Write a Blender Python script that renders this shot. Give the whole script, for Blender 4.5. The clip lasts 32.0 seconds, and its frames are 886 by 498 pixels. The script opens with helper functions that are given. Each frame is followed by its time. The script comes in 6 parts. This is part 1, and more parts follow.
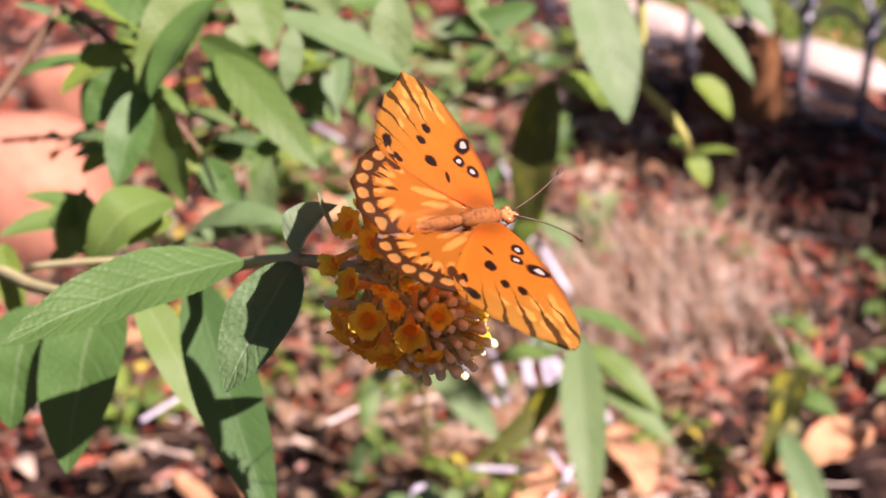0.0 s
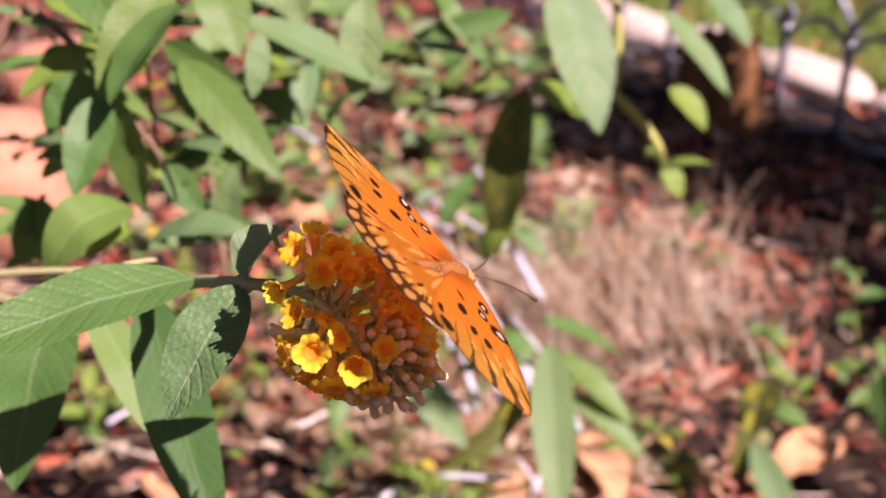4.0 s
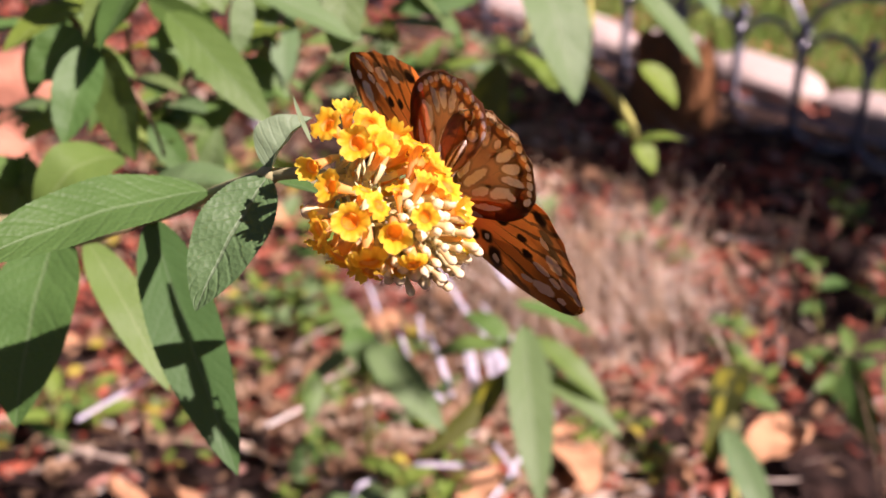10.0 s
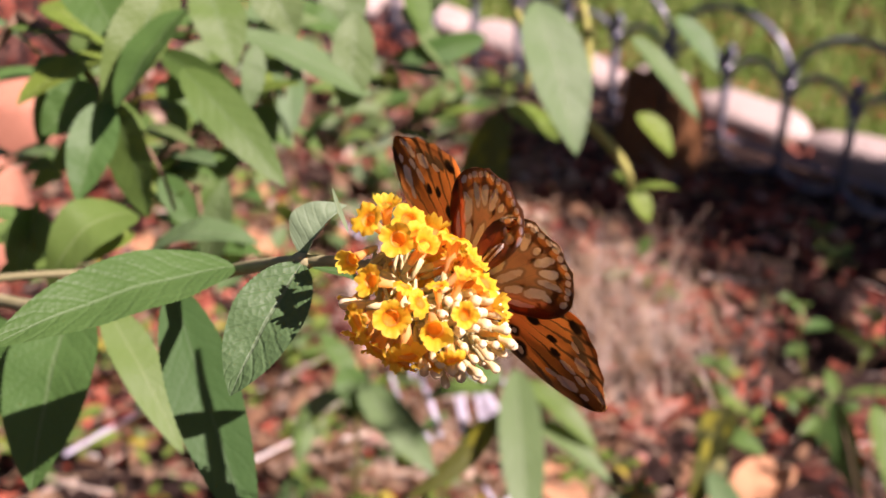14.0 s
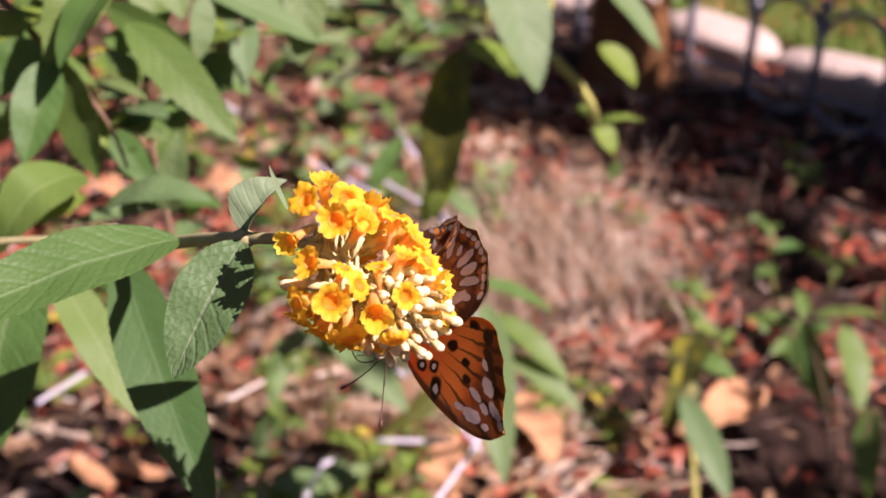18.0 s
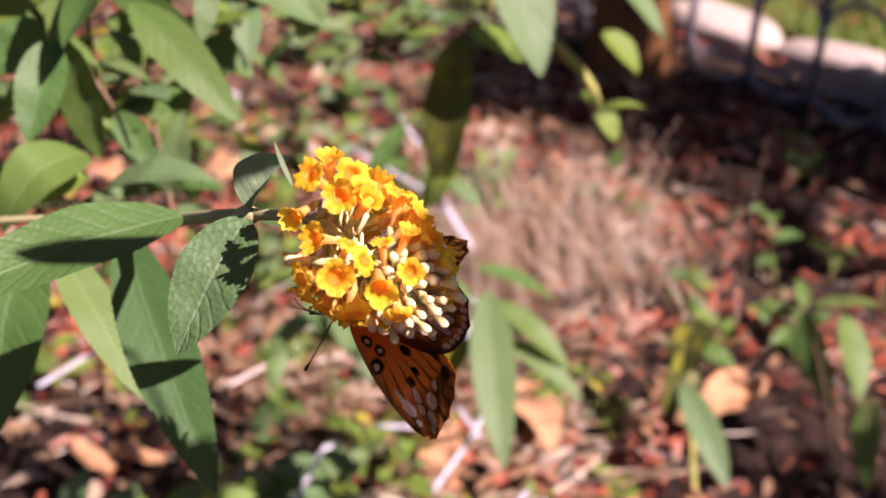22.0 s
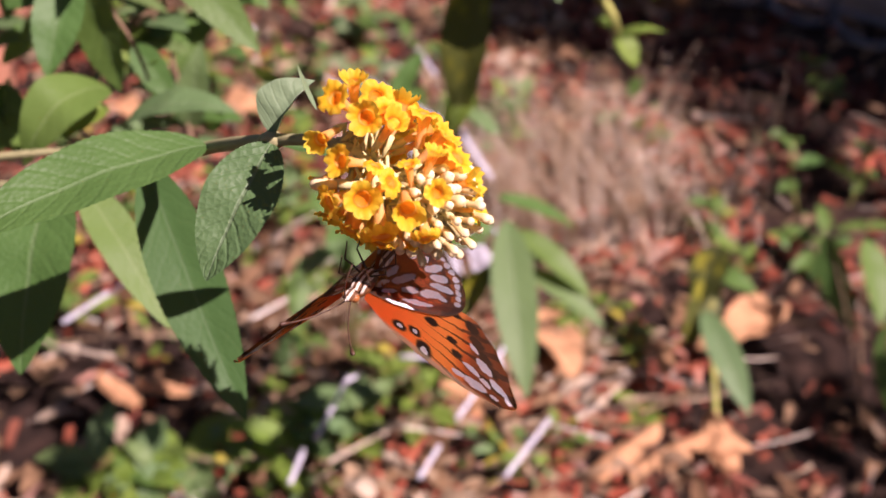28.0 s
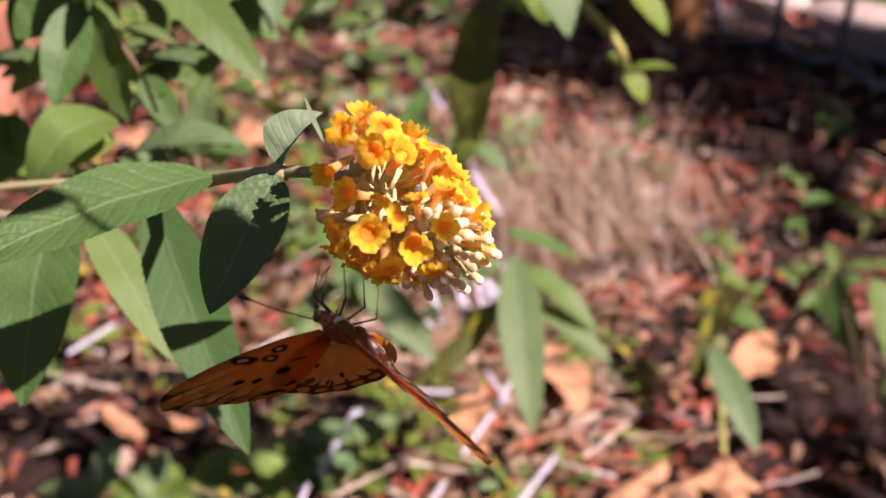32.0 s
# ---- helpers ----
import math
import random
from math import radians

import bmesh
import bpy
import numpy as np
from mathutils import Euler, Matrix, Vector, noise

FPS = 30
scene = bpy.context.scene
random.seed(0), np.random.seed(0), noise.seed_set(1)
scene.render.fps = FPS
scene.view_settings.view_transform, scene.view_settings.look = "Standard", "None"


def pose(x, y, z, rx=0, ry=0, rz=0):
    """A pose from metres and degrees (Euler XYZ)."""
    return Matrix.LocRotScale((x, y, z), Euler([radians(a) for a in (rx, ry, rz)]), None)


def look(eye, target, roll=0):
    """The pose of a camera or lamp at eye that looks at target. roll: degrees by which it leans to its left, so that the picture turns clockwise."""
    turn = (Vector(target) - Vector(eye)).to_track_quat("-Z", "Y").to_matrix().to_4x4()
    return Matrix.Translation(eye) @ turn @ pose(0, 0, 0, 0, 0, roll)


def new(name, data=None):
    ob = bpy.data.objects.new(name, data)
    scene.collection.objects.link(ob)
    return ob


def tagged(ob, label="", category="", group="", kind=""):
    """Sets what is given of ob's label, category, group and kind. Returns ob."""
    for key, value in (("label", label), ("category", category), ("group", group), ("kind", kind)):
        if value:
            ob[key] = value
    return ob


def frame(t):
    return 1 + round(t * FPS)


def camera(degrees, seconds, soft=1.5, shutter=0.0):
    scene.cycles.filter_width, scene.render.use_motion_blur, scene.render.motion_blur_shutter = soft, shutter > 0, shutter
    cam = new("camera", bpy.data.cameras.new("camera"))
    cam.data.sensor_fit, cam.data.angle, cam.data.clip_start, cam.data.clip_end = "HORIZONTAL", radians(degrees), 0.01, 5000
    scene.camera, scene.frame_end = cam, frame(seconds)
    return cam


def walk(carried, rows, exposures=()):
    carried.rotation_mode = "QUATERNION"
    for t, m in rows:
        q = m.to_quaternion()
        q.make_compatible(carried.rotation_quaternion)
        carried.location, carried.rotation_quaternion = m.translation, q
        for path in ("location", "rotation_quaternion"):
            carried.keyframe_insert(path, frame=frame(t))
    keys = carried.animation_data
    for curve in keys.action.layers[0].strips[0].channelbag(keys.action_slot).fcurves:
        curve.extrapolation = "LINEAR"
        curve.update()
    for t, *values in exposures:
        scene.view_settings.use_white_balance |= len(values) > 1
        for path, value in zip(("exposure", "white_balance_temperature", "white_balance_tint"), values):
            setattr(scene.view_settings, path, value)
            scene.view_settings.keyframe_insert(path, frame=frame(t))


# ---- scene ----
# ---- camera: held by hand over a shrub, a hand's length from a flower head ----
cam = camera(39.2, 32.0, soft=1.6)
cam.data.dof.use_dof = True
cam.data.dof.focus_distance = 0.275
cam.data.dof.aperture_fstop = 16.5
walk(cam, [
    (0.0, pose(0.0006, -0.0054, 0.9443, 61.26, 0.70, 1.70)),
    (0.5, pose(0.0029, -0.0065, 0.9389, 61.34, 0.92, 1.65)),
    (1.0, pose(0.0036, -0.0056, 0.9423, 61.16, 0.50, 1.70)),
    (1.5, pose(0.0065, -0.0057, 0.9380, 61.44, 0.39, 1.73)),
    (2.0, pose(0.0125, 0.0027, 0.9428, 61.34, 0.41, 1.80)),
    (2.5, pose(0.0163, 0.0003, 0.9420, 61.31, 0.07, 1.86)),
    (4.5, pose(0.0014, 0.0061, 0.9467, 61.19, -0.62, 1.19)),
    (5.0, pose(-0.0018, -0.0009, 0.9338, 61.82, -0.10, 0.66)),
    (5.5, pose(0.0005, 0.0006, 0.9412, 61.54, -0.25, 0.42)),
    (6.0, pose(0.0000, -0.0000, 0.9300, 62.00, -0.00, 0.00)),
    (6.5, pose(0.0008, 0.0042, 0.9371, 61.62, -0.47, 0.07)),
    (7.0, pose(0.0008, 0.0001, 0.9287, 61.80, -0.63, -0.02)),
    (7.5, pose(-0.0040, -0.0008, 0.9279, 61.73, -0.44, -0.53)),
    (8.0, pose(-0.0022, 0.0005, 0.9312, 61.58, -0.54, -0.61)),
    (8.5, pose(-0.0055, -0.0015, 0.9254, 61.87, -0.35, -1.05)),
    (9.0, pose(-0.0069, 0.0014, 0.9275, 61.78, -0.47, -1.14)),
    (9.5, pose(-0.0072, 0.0033, 0.9265, 61.72, -0.76, -1.04)),
    (10.0, pose(-0.0107, -0.0079, 0.9173, 62.20, -0.63, -1.15)),
    (10.5, pose(-0.0096, -0.0068, 0.9321, 61.73, -0.81, -1.10)),
    (11.0, pose(-0.0119, -0.0091, 0.9186, 62.20, -1.14, -1.21)),
    (11.5, pose(-0.0158, -0.0016, 0.9296, 61.96, -1.25, -1.30)),
    (12.0, pose(-0.0062, -0.0048, 0.9264, 62.26, -1.64, -0.74)),
    (12.5, pose(-0.0240, -0.0129, 0.9157, 62.96, -1.75, -1.18)),
    (13.0, pose(-0.0129, -0.0061, 0.9188, 63.15, -1.27, -1.24)),
    (13.5, pose(-0.0177, -0.0088, 0.9289, 63.30, -1.35, -1.51)),
    (14.0, pose(-0.0233, -0.0047, 0.9323, 63.35, -2.01, -1.50)),
    (14.5, pose(-0.0151, -0.0082, 0.9201, 63.86, -2.13, -1.40)),
    (16.5, pose(-0.0111, 0.0133, 0.9293, 63.98, -0.95, -2.79)),
    (17.0, pose(-0.0227, 0.0099, 0.9441, 62.88, -1.45, -3.00)),
    (17.5, pose(-0.0130, 0.0073, 0.9318, 61.29, -0.88, -3.18)),
    (18.0, pose(-0.0157, 0.0047, 0.9402, 59.88, -1.01, -3.31)),
    (18.5, pose(-0.0099, 0.0106, 0.9298, 59.24, -0.98, -3.46)),
    (19.0, pose(-0.0087, 0.0094, 0.9332, 58.34, -1.10, -3.42)),
    (19.5, pose(-0.0090, 0.0056, 0.9269, 58.05, -1.30, -3.34)),
    (20.0, pose(-0.0132, -0.0008, 0.9265, 58.26, -1.36, -3.25)),
    (20.5, pose(-0.0020, 0.0014, 0.9358, 58.35, -1.26, -2.90)),
    (21.0, pose(-0.0126, -0.0005, 0.9328, 59.01, -1.33, -3.14)),
    (21.5, pose(-0.0038, 0.0078, 0.9299, 59.18, -0.93, -3.11)),
    (22.0, pose(-0.0167, 0.0034, 0.9379, 59.38, -1.36, -3.10)),
    (22.5, pose(-0.0030, 0.0091, 0.9394, 59.55, -0.83, -2.88)),
    (23.0, pose(-0.0124, 0.0078, 0.9417, 59.52, -1.00, -2.97)),
    (23.5, pose(-0.0066, 0.0103, 0.9344, 58.69, -0.56, -2.70)),
    (24.0, pose(-0.0192, 0.0082, 0.9347, 58.14, -0.74, -2.86)),
    (24.5, pose(-0.0147, 0.0073, 0.9330, 57.37, -0.28, -2.79)),
    (25.0, pose(-0.0217, 0.0049, 0.9373, 56.73, -0.44, -2.82)),
    (25.5, pose(-0.0182, 0.0062, 0.9346, 56.34, -0.21, -2.82)),
    (27.5, pose(-0.0173, 0.0014, 0.9365, 56.19, 0.03, -2.95)),
    (28.0, pose(-0.0186, 0.0028, 0.9354, 56.30, -0.11, -2.91)),
    (28.5, pose(-0.0184, 0.0040, 0.9348, 56.35, -0.07, -2.87)),
    (29.0, pose(-0.0193, 0.0029, 0.9329, 56.56, -0.16, -2.83)),
    (29.5, pose(-0.0173, 0.0035, 0.9353, 56.64, -0.18, -2.82)),
    (30.0, pose(-0.0147, 0.0025, 0.9326, 57.00, -0.19, -2.77)),
    (30.5, pose(-0.0136, 0.0062, 0.9303, 57.32, -0.32, -2.62)),
    (31.0, pose(-0.0113, 0.0039, 0.9271, 57.69, -0.23, -2.46)),
    (31.5, pose(-0.0085, 0.0086, 0.9301, 57.77, -0.00, -2.36)),
    (32.0, pose(-0.0185, 0.0058, 0.9335, 57.88, -0.37, -2.36)),
], exposures=[(0.0, 1.25, 6600, 42), (6.0, 1.13, 6600, 42), (13.0, 0.93, 6600, 42), (20.0, 0.99, 6600, 42), (24.0, 1.12, 6600, 42), (28.0, 0.79, 6600, 42), (32.0, 0.86, 6600, 42)])

# ---- light: high sun, clear sky ----
SUN_TO = Vector((0.525, -0.365, 0.77)).normalized()
world = bpy.data.worlds.new("sky")
scene.world = world
world.use_nodes = True
sky = world.node_tree.nodes.new("ShaderNodeTexSky")
sky.sky_type = "NISHITA"
sky.sun_disc = False
sky.sun_elevation = math.asin(SUN_TO.z)
sky.sun_rotation = math.atan2(SUN_TO.x, SUN_TO.y)
world.node_tree.links.new(sky.outputs[0], world.node_tree.nodes["Background"].inputs[0])
world.node_tree.nodes["Background"].inputs[1].default_value = 0.022
sun = new("sun", bpy.data.lights.new("sun", "SUN"))
sun.data.energy = 5.6
sun.data.angle = radians(0.53)
sun.data.color = (1.0, 0.935, 0.845)
sun.matrix_world = look(SUN_TO * 20, (0, 0, 0))


# ---- materials ----
class Mat:
    """A node material under construction."""

    def __init__(self, name, rough=0.6, spec=0.4):
        self.m = bpy.data.materials.new(name)
        self.m.use_nodes = True
        self.t = self.m.node_tree
        self.b = self.t.nodes["Principled BSDF"]
        self.out = self.t.nodes["Material Output"]
        self.b.inputs["Roughness"].default_value = rough
        self.b.inputs["Specular IOR Level"].default_value = spec

    def n(self, kind, **sets):
        node = self.t.nodes.new(kind)
        for k, v in sets.items():
            node.inputs[k.replace("_", " ")].default_value = v
        return node

    def link(self, a, b):
        self.t.links.new(a, b)

    def coords(self, which="Object"):
        return self.t.nodes.new("ShaderNodeTexCoord").outputs[which]

    def noise(self, scale, detail=4.0, vec=None, rough=0.55):
        q = self.n("ShaderNodeTexNoise", Scale=scale, Detail=detail, Roughness=rough)
        self.link(vec or self.coords(), q.inputs["Vector"])
        return q.outputs["Fac"]

    def ramp(self, fac, *stops):
        q = self.t.nodes.new("ShaderNodeValToRGB")
        e = q.color_ramp.elements
        for i, (p, c) in enumerate(stops):
            if i > 1:
                e.new(p)
            e[i].position, e[i].color = p, (*c, 1)
        self.link(fac, q.inputs[0])
        return q.outputs[0]

    def mix(self, fac, a, b, kind="MIX"):
        q = self.t.nodes.new("ShaderNodeMix")
        q.data_type, q.blend_type = "RGBA", kind
        for sock, v in ((q.inputs[0], fac), (q.inputs[6], a), (q.inputs[7], b)):
            if isinstance(v, bpy.types.NodeSocket):
                self.link(v, sock)
            else:
                sock.default_value = v if isinstance(v, float) else (*v, 1)
        return q.outputs[2]

    def math(self, op, a, b=None, c=None, clamp=False):
        q = self.t.nodes.new("ShaderNodeMath")
        q.operation, q.use_clamp = op, clamp
        for i, v in enumerate((a, b, c)):
            if isinstance(v, bpy.types.NodeSocket):
                self.link(v, q.inputs[i])
            elif v is not None:
                q.inputs[i].default_value = v
        return q.outputs[0]

    def step(self, v, lo, hi, a=0.0, b=1.0):
        q = self.t.nodes.new("ShaderNodeMapRange")
        q.interpolation_type = "SMOOTHSTEP"
        self.link(v, q.inputs[0])
        for i, x in enumerate((lo, hi, a, b)):
            q.inputs[i + 1].default_value = x
        return q.outputs[0]

    def color(self, c):
        if isinstance(c, tuple):
            self.b.inputs["Base Color"].default_value = (*c, 1)
        else:
            self.link(c, self.b.inputs["Base Color"])
        return self

    def bump(self, h, strength=0.4, dist=0.002):
        q = self.n("ShaderNodeBump", Strength=strength, Distance=dist)
        self.link(h, q.inputs["Height"])
        self.link(q.outputs[0], self.b.inputs["Normal"])
        return q.outputs[0]

    def sheer(self, c, share, normal=None):
        """Lets part of the light through, as leaves, petals and wings do."""
        tr = self.t.nodes.new("ShaderNodeBsdfTranslucent")
        mx = self.t.nodes.new("ShaderNodeMixShader")
        if isinstance(share, bpy.types.NodeSocket):
            self.link(share, mx.inputs[0])
        else:
            mx.inputs[0].default_value = share
        if isinstance(c, tuple):
            tr.inputs[0].default_value = (*c, 1)
        else:
            self.link(c, tr.inputs[0])
        if normal:
            self.link(normal, tr.inputs["Normal"])
        self.link(self.b.outputs[0], mx.inputs[1])
        self.link(tr.outputs[0], mx.inputs[2])
        self.link(mx.outputs[0], self.out.inputs[0])
        return self

    def rnd(self):
        return self.t.nodes.new("ShaderNodeObjectInfo").outputs["Random"]

    def island(self):
        return self.t.nodes.new("ShaderNodeNewGeometry").outputs["Random Per Island"]


def leaf_material(name, dark, light, vein, sheer=0.25, glow_blotch=None, rough=0.55, veins=8.0, relief=0.6, net=320.0, warm=0.4):
    """Leaf blade: midrib, slanting side veins, puckered skin, two scales of colour."""
    m = Mat(name, rough, 0.35)
    uv = m.t.nodes.new("ShaderNodeSeparateXYZ")
    m.link(m.coords("UV"), uv.inputs[0])
    across = m.math("ABSOLUTE", m.math("SUBTRACT", uv.outputs[0], 0.5))
    along = uv.outputs[1]
    wob = m.math("MULTIPLY", m.math("SUBTRACT", m.noise(110.0, 3.0), 0.5), 0.75)
    rib = m.step(across, 0.012, 0.035, 1.0, 0.0)
    saw = m.math("FRACT", m.math("ADD", m.math("SUBTRACT", m.math("MULTIPLY", along, veins), m.math("MULTIPLY", across, 3.4)), wob))
    tri = m.math("ABSOLUTE", m.math("SUBTRACT", saw, 0.5))
    side = m.step(tri, 0.01, 0.07, 1.0, 0.0)
    fine = m.noise(900.0, 3.0)
    cells = m.n("ShaderNodeTexVoronoi", Scale=net)
    m.link(m.coords(), cells.inputs["Vector"])
    base = m.mix(m.noise(60.0, 3.0), dark, light)
    base = m.mix(m.math("MULTIPLY", m.rnd(), warm), base, tuple(0.55 * a + 0.45 * b for a, b in zip(dark, (0.30, 0.33, 0.05))))
    if glow_blotch:
        base = m.mix(m.step(m.noise(38.0, 4.0), 0.52, 0.66), base, glow_blotch)
    base = m.mix(m.math("MULTIPLY", side, 0.09), base, vein)
    base = m.mix(m.math("MULTIPLY", rib, 0.6), base, vein)
    m.color(base)
    h = m.math("ADD", m.math("MULTIPLY", m.step(tri, 0.0, 0.22), 0.36), m.math("MULTIPLY", cells.outputs["Distance"], 0.56))
    h = m.math("ADD", h, m.math("MULTIPLY", fine, 0.25))
    h = m.math("SUBTRACT", h, m.math("MULTIPLY", rib, 0.4))
    nrm = m.bump(h, relief, 0.0008)
    m.sheer(m.mix(0.45, base, (0.30, 0.42, 0.03)), sheer, nrm)
    return m.m


GREEN = leaf_material("leaf_green", (0.040, 0.112, 0.022), (0.070, 0.158, 0.036), (0.105, 0.180, 0.065), 0.22, relief=0.3)
GREEN_NEAR = leaf_material("leaf_green_quilted", (0.035, 0.103, 0.022), (0.062, 0.146, 0.038), (0.125, 0.205, 0.085), 0.22, veins=9.0, relief=0.45, net=620.0, warm=0.12)
GREY_GREEN = leaf_material("leaf_grey_green", (0.050, 0.118, 0.040), (0.080, 0.156, 0.062), (0.145, 0.205, 0.115), 0.18, veins=8.0, relief=0.55, net=620.0, warm=0.08)
LIME = leaf_material("leaf_lime", (0.100, 0.190, 0.022), (0.158, 0.255, 0.042), (0.230, 0.310, 0.095), 0.33)
FRESH = leaf_material("leaf_fresh", (0.080, 0.158, 0.028), (0.118, 0.208, 0.046), (0.175, 0.255, 0.090), 0.30, veins=7.0, relief=0.25, net=620.0, warm=0.1)
SILVERY = leaf_material("leaf_silvery", (0.120, 0.195, 0.100), (0.170, 0.245, 0.140), (0.22, 0.29, 0.19), 0.25)
BROAD = leaf_material("leaf_broad", (0.043, 0.116, 0.024), (0.068, 0.154, 0.037), (0.120, 0.198, 0.078), 0.24, veins=7.0, relief=0.40, net=620.0, warm=0.1)
SMOOTH = leaf_material("leaf_smooth", (0.029, 0.090, 0.021), (0.049, 0.123, 0.033), (0.078, 0.145, 0.056), 0.20, veins=9.0, relief=0.14, net=620.0, warm=0.1)
# shade painted in as dark olive, light glowing through as yellow blotches
SHADED_OLIVE = leaf_material("leaf_olive_shaded", (0.022, 0.030, 0.006), (0.040, 0.046, 0.008), (0.07, 0.07, 0.015), 0.18, (0.20, 0.19, 0.012))
DOWNY = leaf_material("leaf_downy", (0.15, 0.23, 0.12), (0.21, 0.30, 0.17), (0.34, 0.42, 0.28), 0.25, veins=7.0, relief=0.22, net=620.0, warm=0.0)
YELLOW_LEAF = leaf_material("leaf_yellowing", (0.30, 0.26, 0.03), (0.48, 0.38, 0.05), (0.5, 0.42, 0.12), 0.3)
PALE = leaf_material("leaf_pale", (0.076, 0.155, 0.056), (0.106, 0.190, 0.078), (0.165, 0.235, 0.120), 0.22)


def stem_material(name, a, b):
    m = Mat(name, 0.7, 0.3)
    m.color(m.mix(m.noise(220.0, 4.0), a, b))
    m.bump(m.noise(1500.0, 3.0), 0.4, 0.0004)
    return m.m


STEM = stem_material("stem_downy", (0.27, 0.26, 0.11), (0.42, 0.39, 0.21))
BROWN_STEM = stem_material("stem_brown", (0.10, 0.06, 0.035), (0.22, 0.14, 0.08))
YELLOW_STEM = stem_material("stem_yellow", (0.28, 0.30, 0.06), (0.38, 0.36, 0.12))


def soil_material():
    m = Mat("soil", 0.95, 0.2)
    n = m.noise(26.0, 8.0, rough=0.7)
    m.color(m.ramp(n, (0.3, (0.008, 0.005, 0.004)), (0.5, (0.030, 0.017, 0.012)), (0.7, (0.075, 0.040, 0.028))))
    m.bump(m.noise(130.0, 8.0, rough=0.7), 0.8, 0.01)
    return m.m


def litter_material(name, stops, rough=0.85, sheer=0.0):
    m = Mat(name, rough, 0.25)
    c = m.ramp(m.island(), *stops)
    c = m.mix(m.math("MULTIPLY", m.noise(70.0, 5.0, rough=0.7), 0.7), c, tuple(0.45 * a for a in stops[0][1]))
    # broad dark clumps painted over the litter as shadow
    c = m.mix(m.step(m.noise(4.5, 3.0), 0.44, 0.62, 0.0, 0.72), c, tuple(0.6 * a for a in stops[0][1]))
    m.color(c)
    m.bump(m.noise(260.0, 5.0), 0.6, 0.002)
    if sheer:
        m.sheer(c, sheer)
    return m.m


SOIL = soil_material()
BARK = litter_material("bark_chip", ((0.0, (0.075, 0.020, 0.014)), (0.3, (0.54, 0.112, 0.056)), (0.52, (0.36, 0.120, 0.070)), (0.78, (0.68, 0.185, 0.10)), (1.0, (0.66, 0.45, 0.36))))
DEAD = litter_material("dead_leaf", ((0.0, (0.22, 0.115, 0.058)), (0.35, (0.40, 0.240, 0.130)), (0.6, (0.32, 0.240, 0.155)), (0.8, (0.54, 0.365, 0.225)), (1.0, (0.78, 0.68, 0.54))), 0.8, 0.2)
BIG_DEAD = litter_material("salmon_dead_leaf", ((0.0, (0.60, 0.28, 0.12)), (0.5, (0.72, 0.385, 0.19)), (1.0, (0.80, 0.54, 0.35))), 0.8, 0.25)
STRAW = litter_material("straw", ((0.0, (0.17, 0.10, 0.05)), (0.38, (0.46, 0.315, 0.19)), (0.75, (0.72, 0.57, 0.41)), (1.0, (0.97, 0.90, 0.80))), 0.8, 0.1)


def grass_material():
    m = Mat("lawn_blade", 0.6, 0.3)
    c = m.ramp(m.island(), (0.0, (0.10, 0.20, 0.03)), (0.6, (0.20, 0.32, 0.06)), (1.0, (0.34, 0.40, 0.12)))
    m.color(c)
    m.sheer(c, 0.3)
    return m.m


LAWN = grass_material()


def plain(name, a, b, scale, rough=0.6, spec=0.4, metal=0.0, relief=0.3, dist=0.001):
    m = Mat(name, rough, spec)
    m.b.inputs["Metallic"].default_value = metal
    m.color(m.mix(m.noise(scale, 6.0, rough=0.65), a, b))
    if relief:
        m.bump(m.noise(scale * 6, 5.0), relief, dist)
    return m.m


WIRE = plain("white_wire", (0.40, 0.39, 0.44), (0.62, 0.60, 0.66), 60.0, 0.35, 0.5)
IRON = plain("grey_iron", (0.085, 0.092, 0.115), (0.20, 0.215, 0.255), 40.0, 0.30, 0.9, 0.0, 0.2)
STONE = plain("pale_stone", (0.34, 0.27, 0.225), (0.54, 0.455, 0.40), 14.0, 0.9, 0.2, 0.0, 0.8, 0.01)
SANDSTONE = plain("pink_sandstone", (0.28, 0.105, 0.055), (0.66, 0.32, 0.205), 24.0, 0.85, 0.2, 0.0, 0.9, 0.008)
TRUNK = plain("trunk_bark", (0.13, 0.055, 0.022), (0.40, 0.19, 0.075), 30.0, 0.95, 0.2, 0.0, 0.9, 0.02)


# ---- building helpers ----
def mesh_of(name, verts, faces, mats, uvs=None, slots=None, smooth=True):
    me = bpy.data.meshes.new(name)
    me.from_pydata([tuple(v) for v in verts], [], [tuple(f) for f in faces])
    for m in mats if isinstance(mats, (list, tuple)) else [mats]:
        me.materials.append(m)
    if uvs is not None:
        lay = me.uv_layers.new(name="UVMap")
        idx = np.empty(len(me.loops), dtype=np.int32)
        me.loops.foreach_get("vertex_index", idx)
        lay.data.foreach_set("uv", np.asarray(uvs, dtype=np.float32)[idx].ravel())
    if slots is not None:
        me.polygons.foreach_set("material_index", slots)
    me.polygons.foreach_set("use_smooth", [smooth] * len(me.polygons))
    me.update()
    return me


def put(name, me, parent=None, m=None, label=""):
    ob = new(name, me)
    if parent is not None:
        ob.parent = parent
    if m is not None:
        ob.matrix_basis = m
    if label:
        tagged(ob, label)
    return ob


def base_at(name, place, label, category, group="", kind=""):
    ob = new(name)
    ob.location = place
    ob.empty_display_size = 0.02
    return tagged(ob, label, category, group, kind)


def frame_of(y, z):
    """Axes with Y along y and Z as near z as can be."""
    y = Vector(y).normalized()
    z = Vector(z)
    z = (z - y * z.dot(y)).normalized()
    return Matrix((y.cross(z), y, z)).transposed()


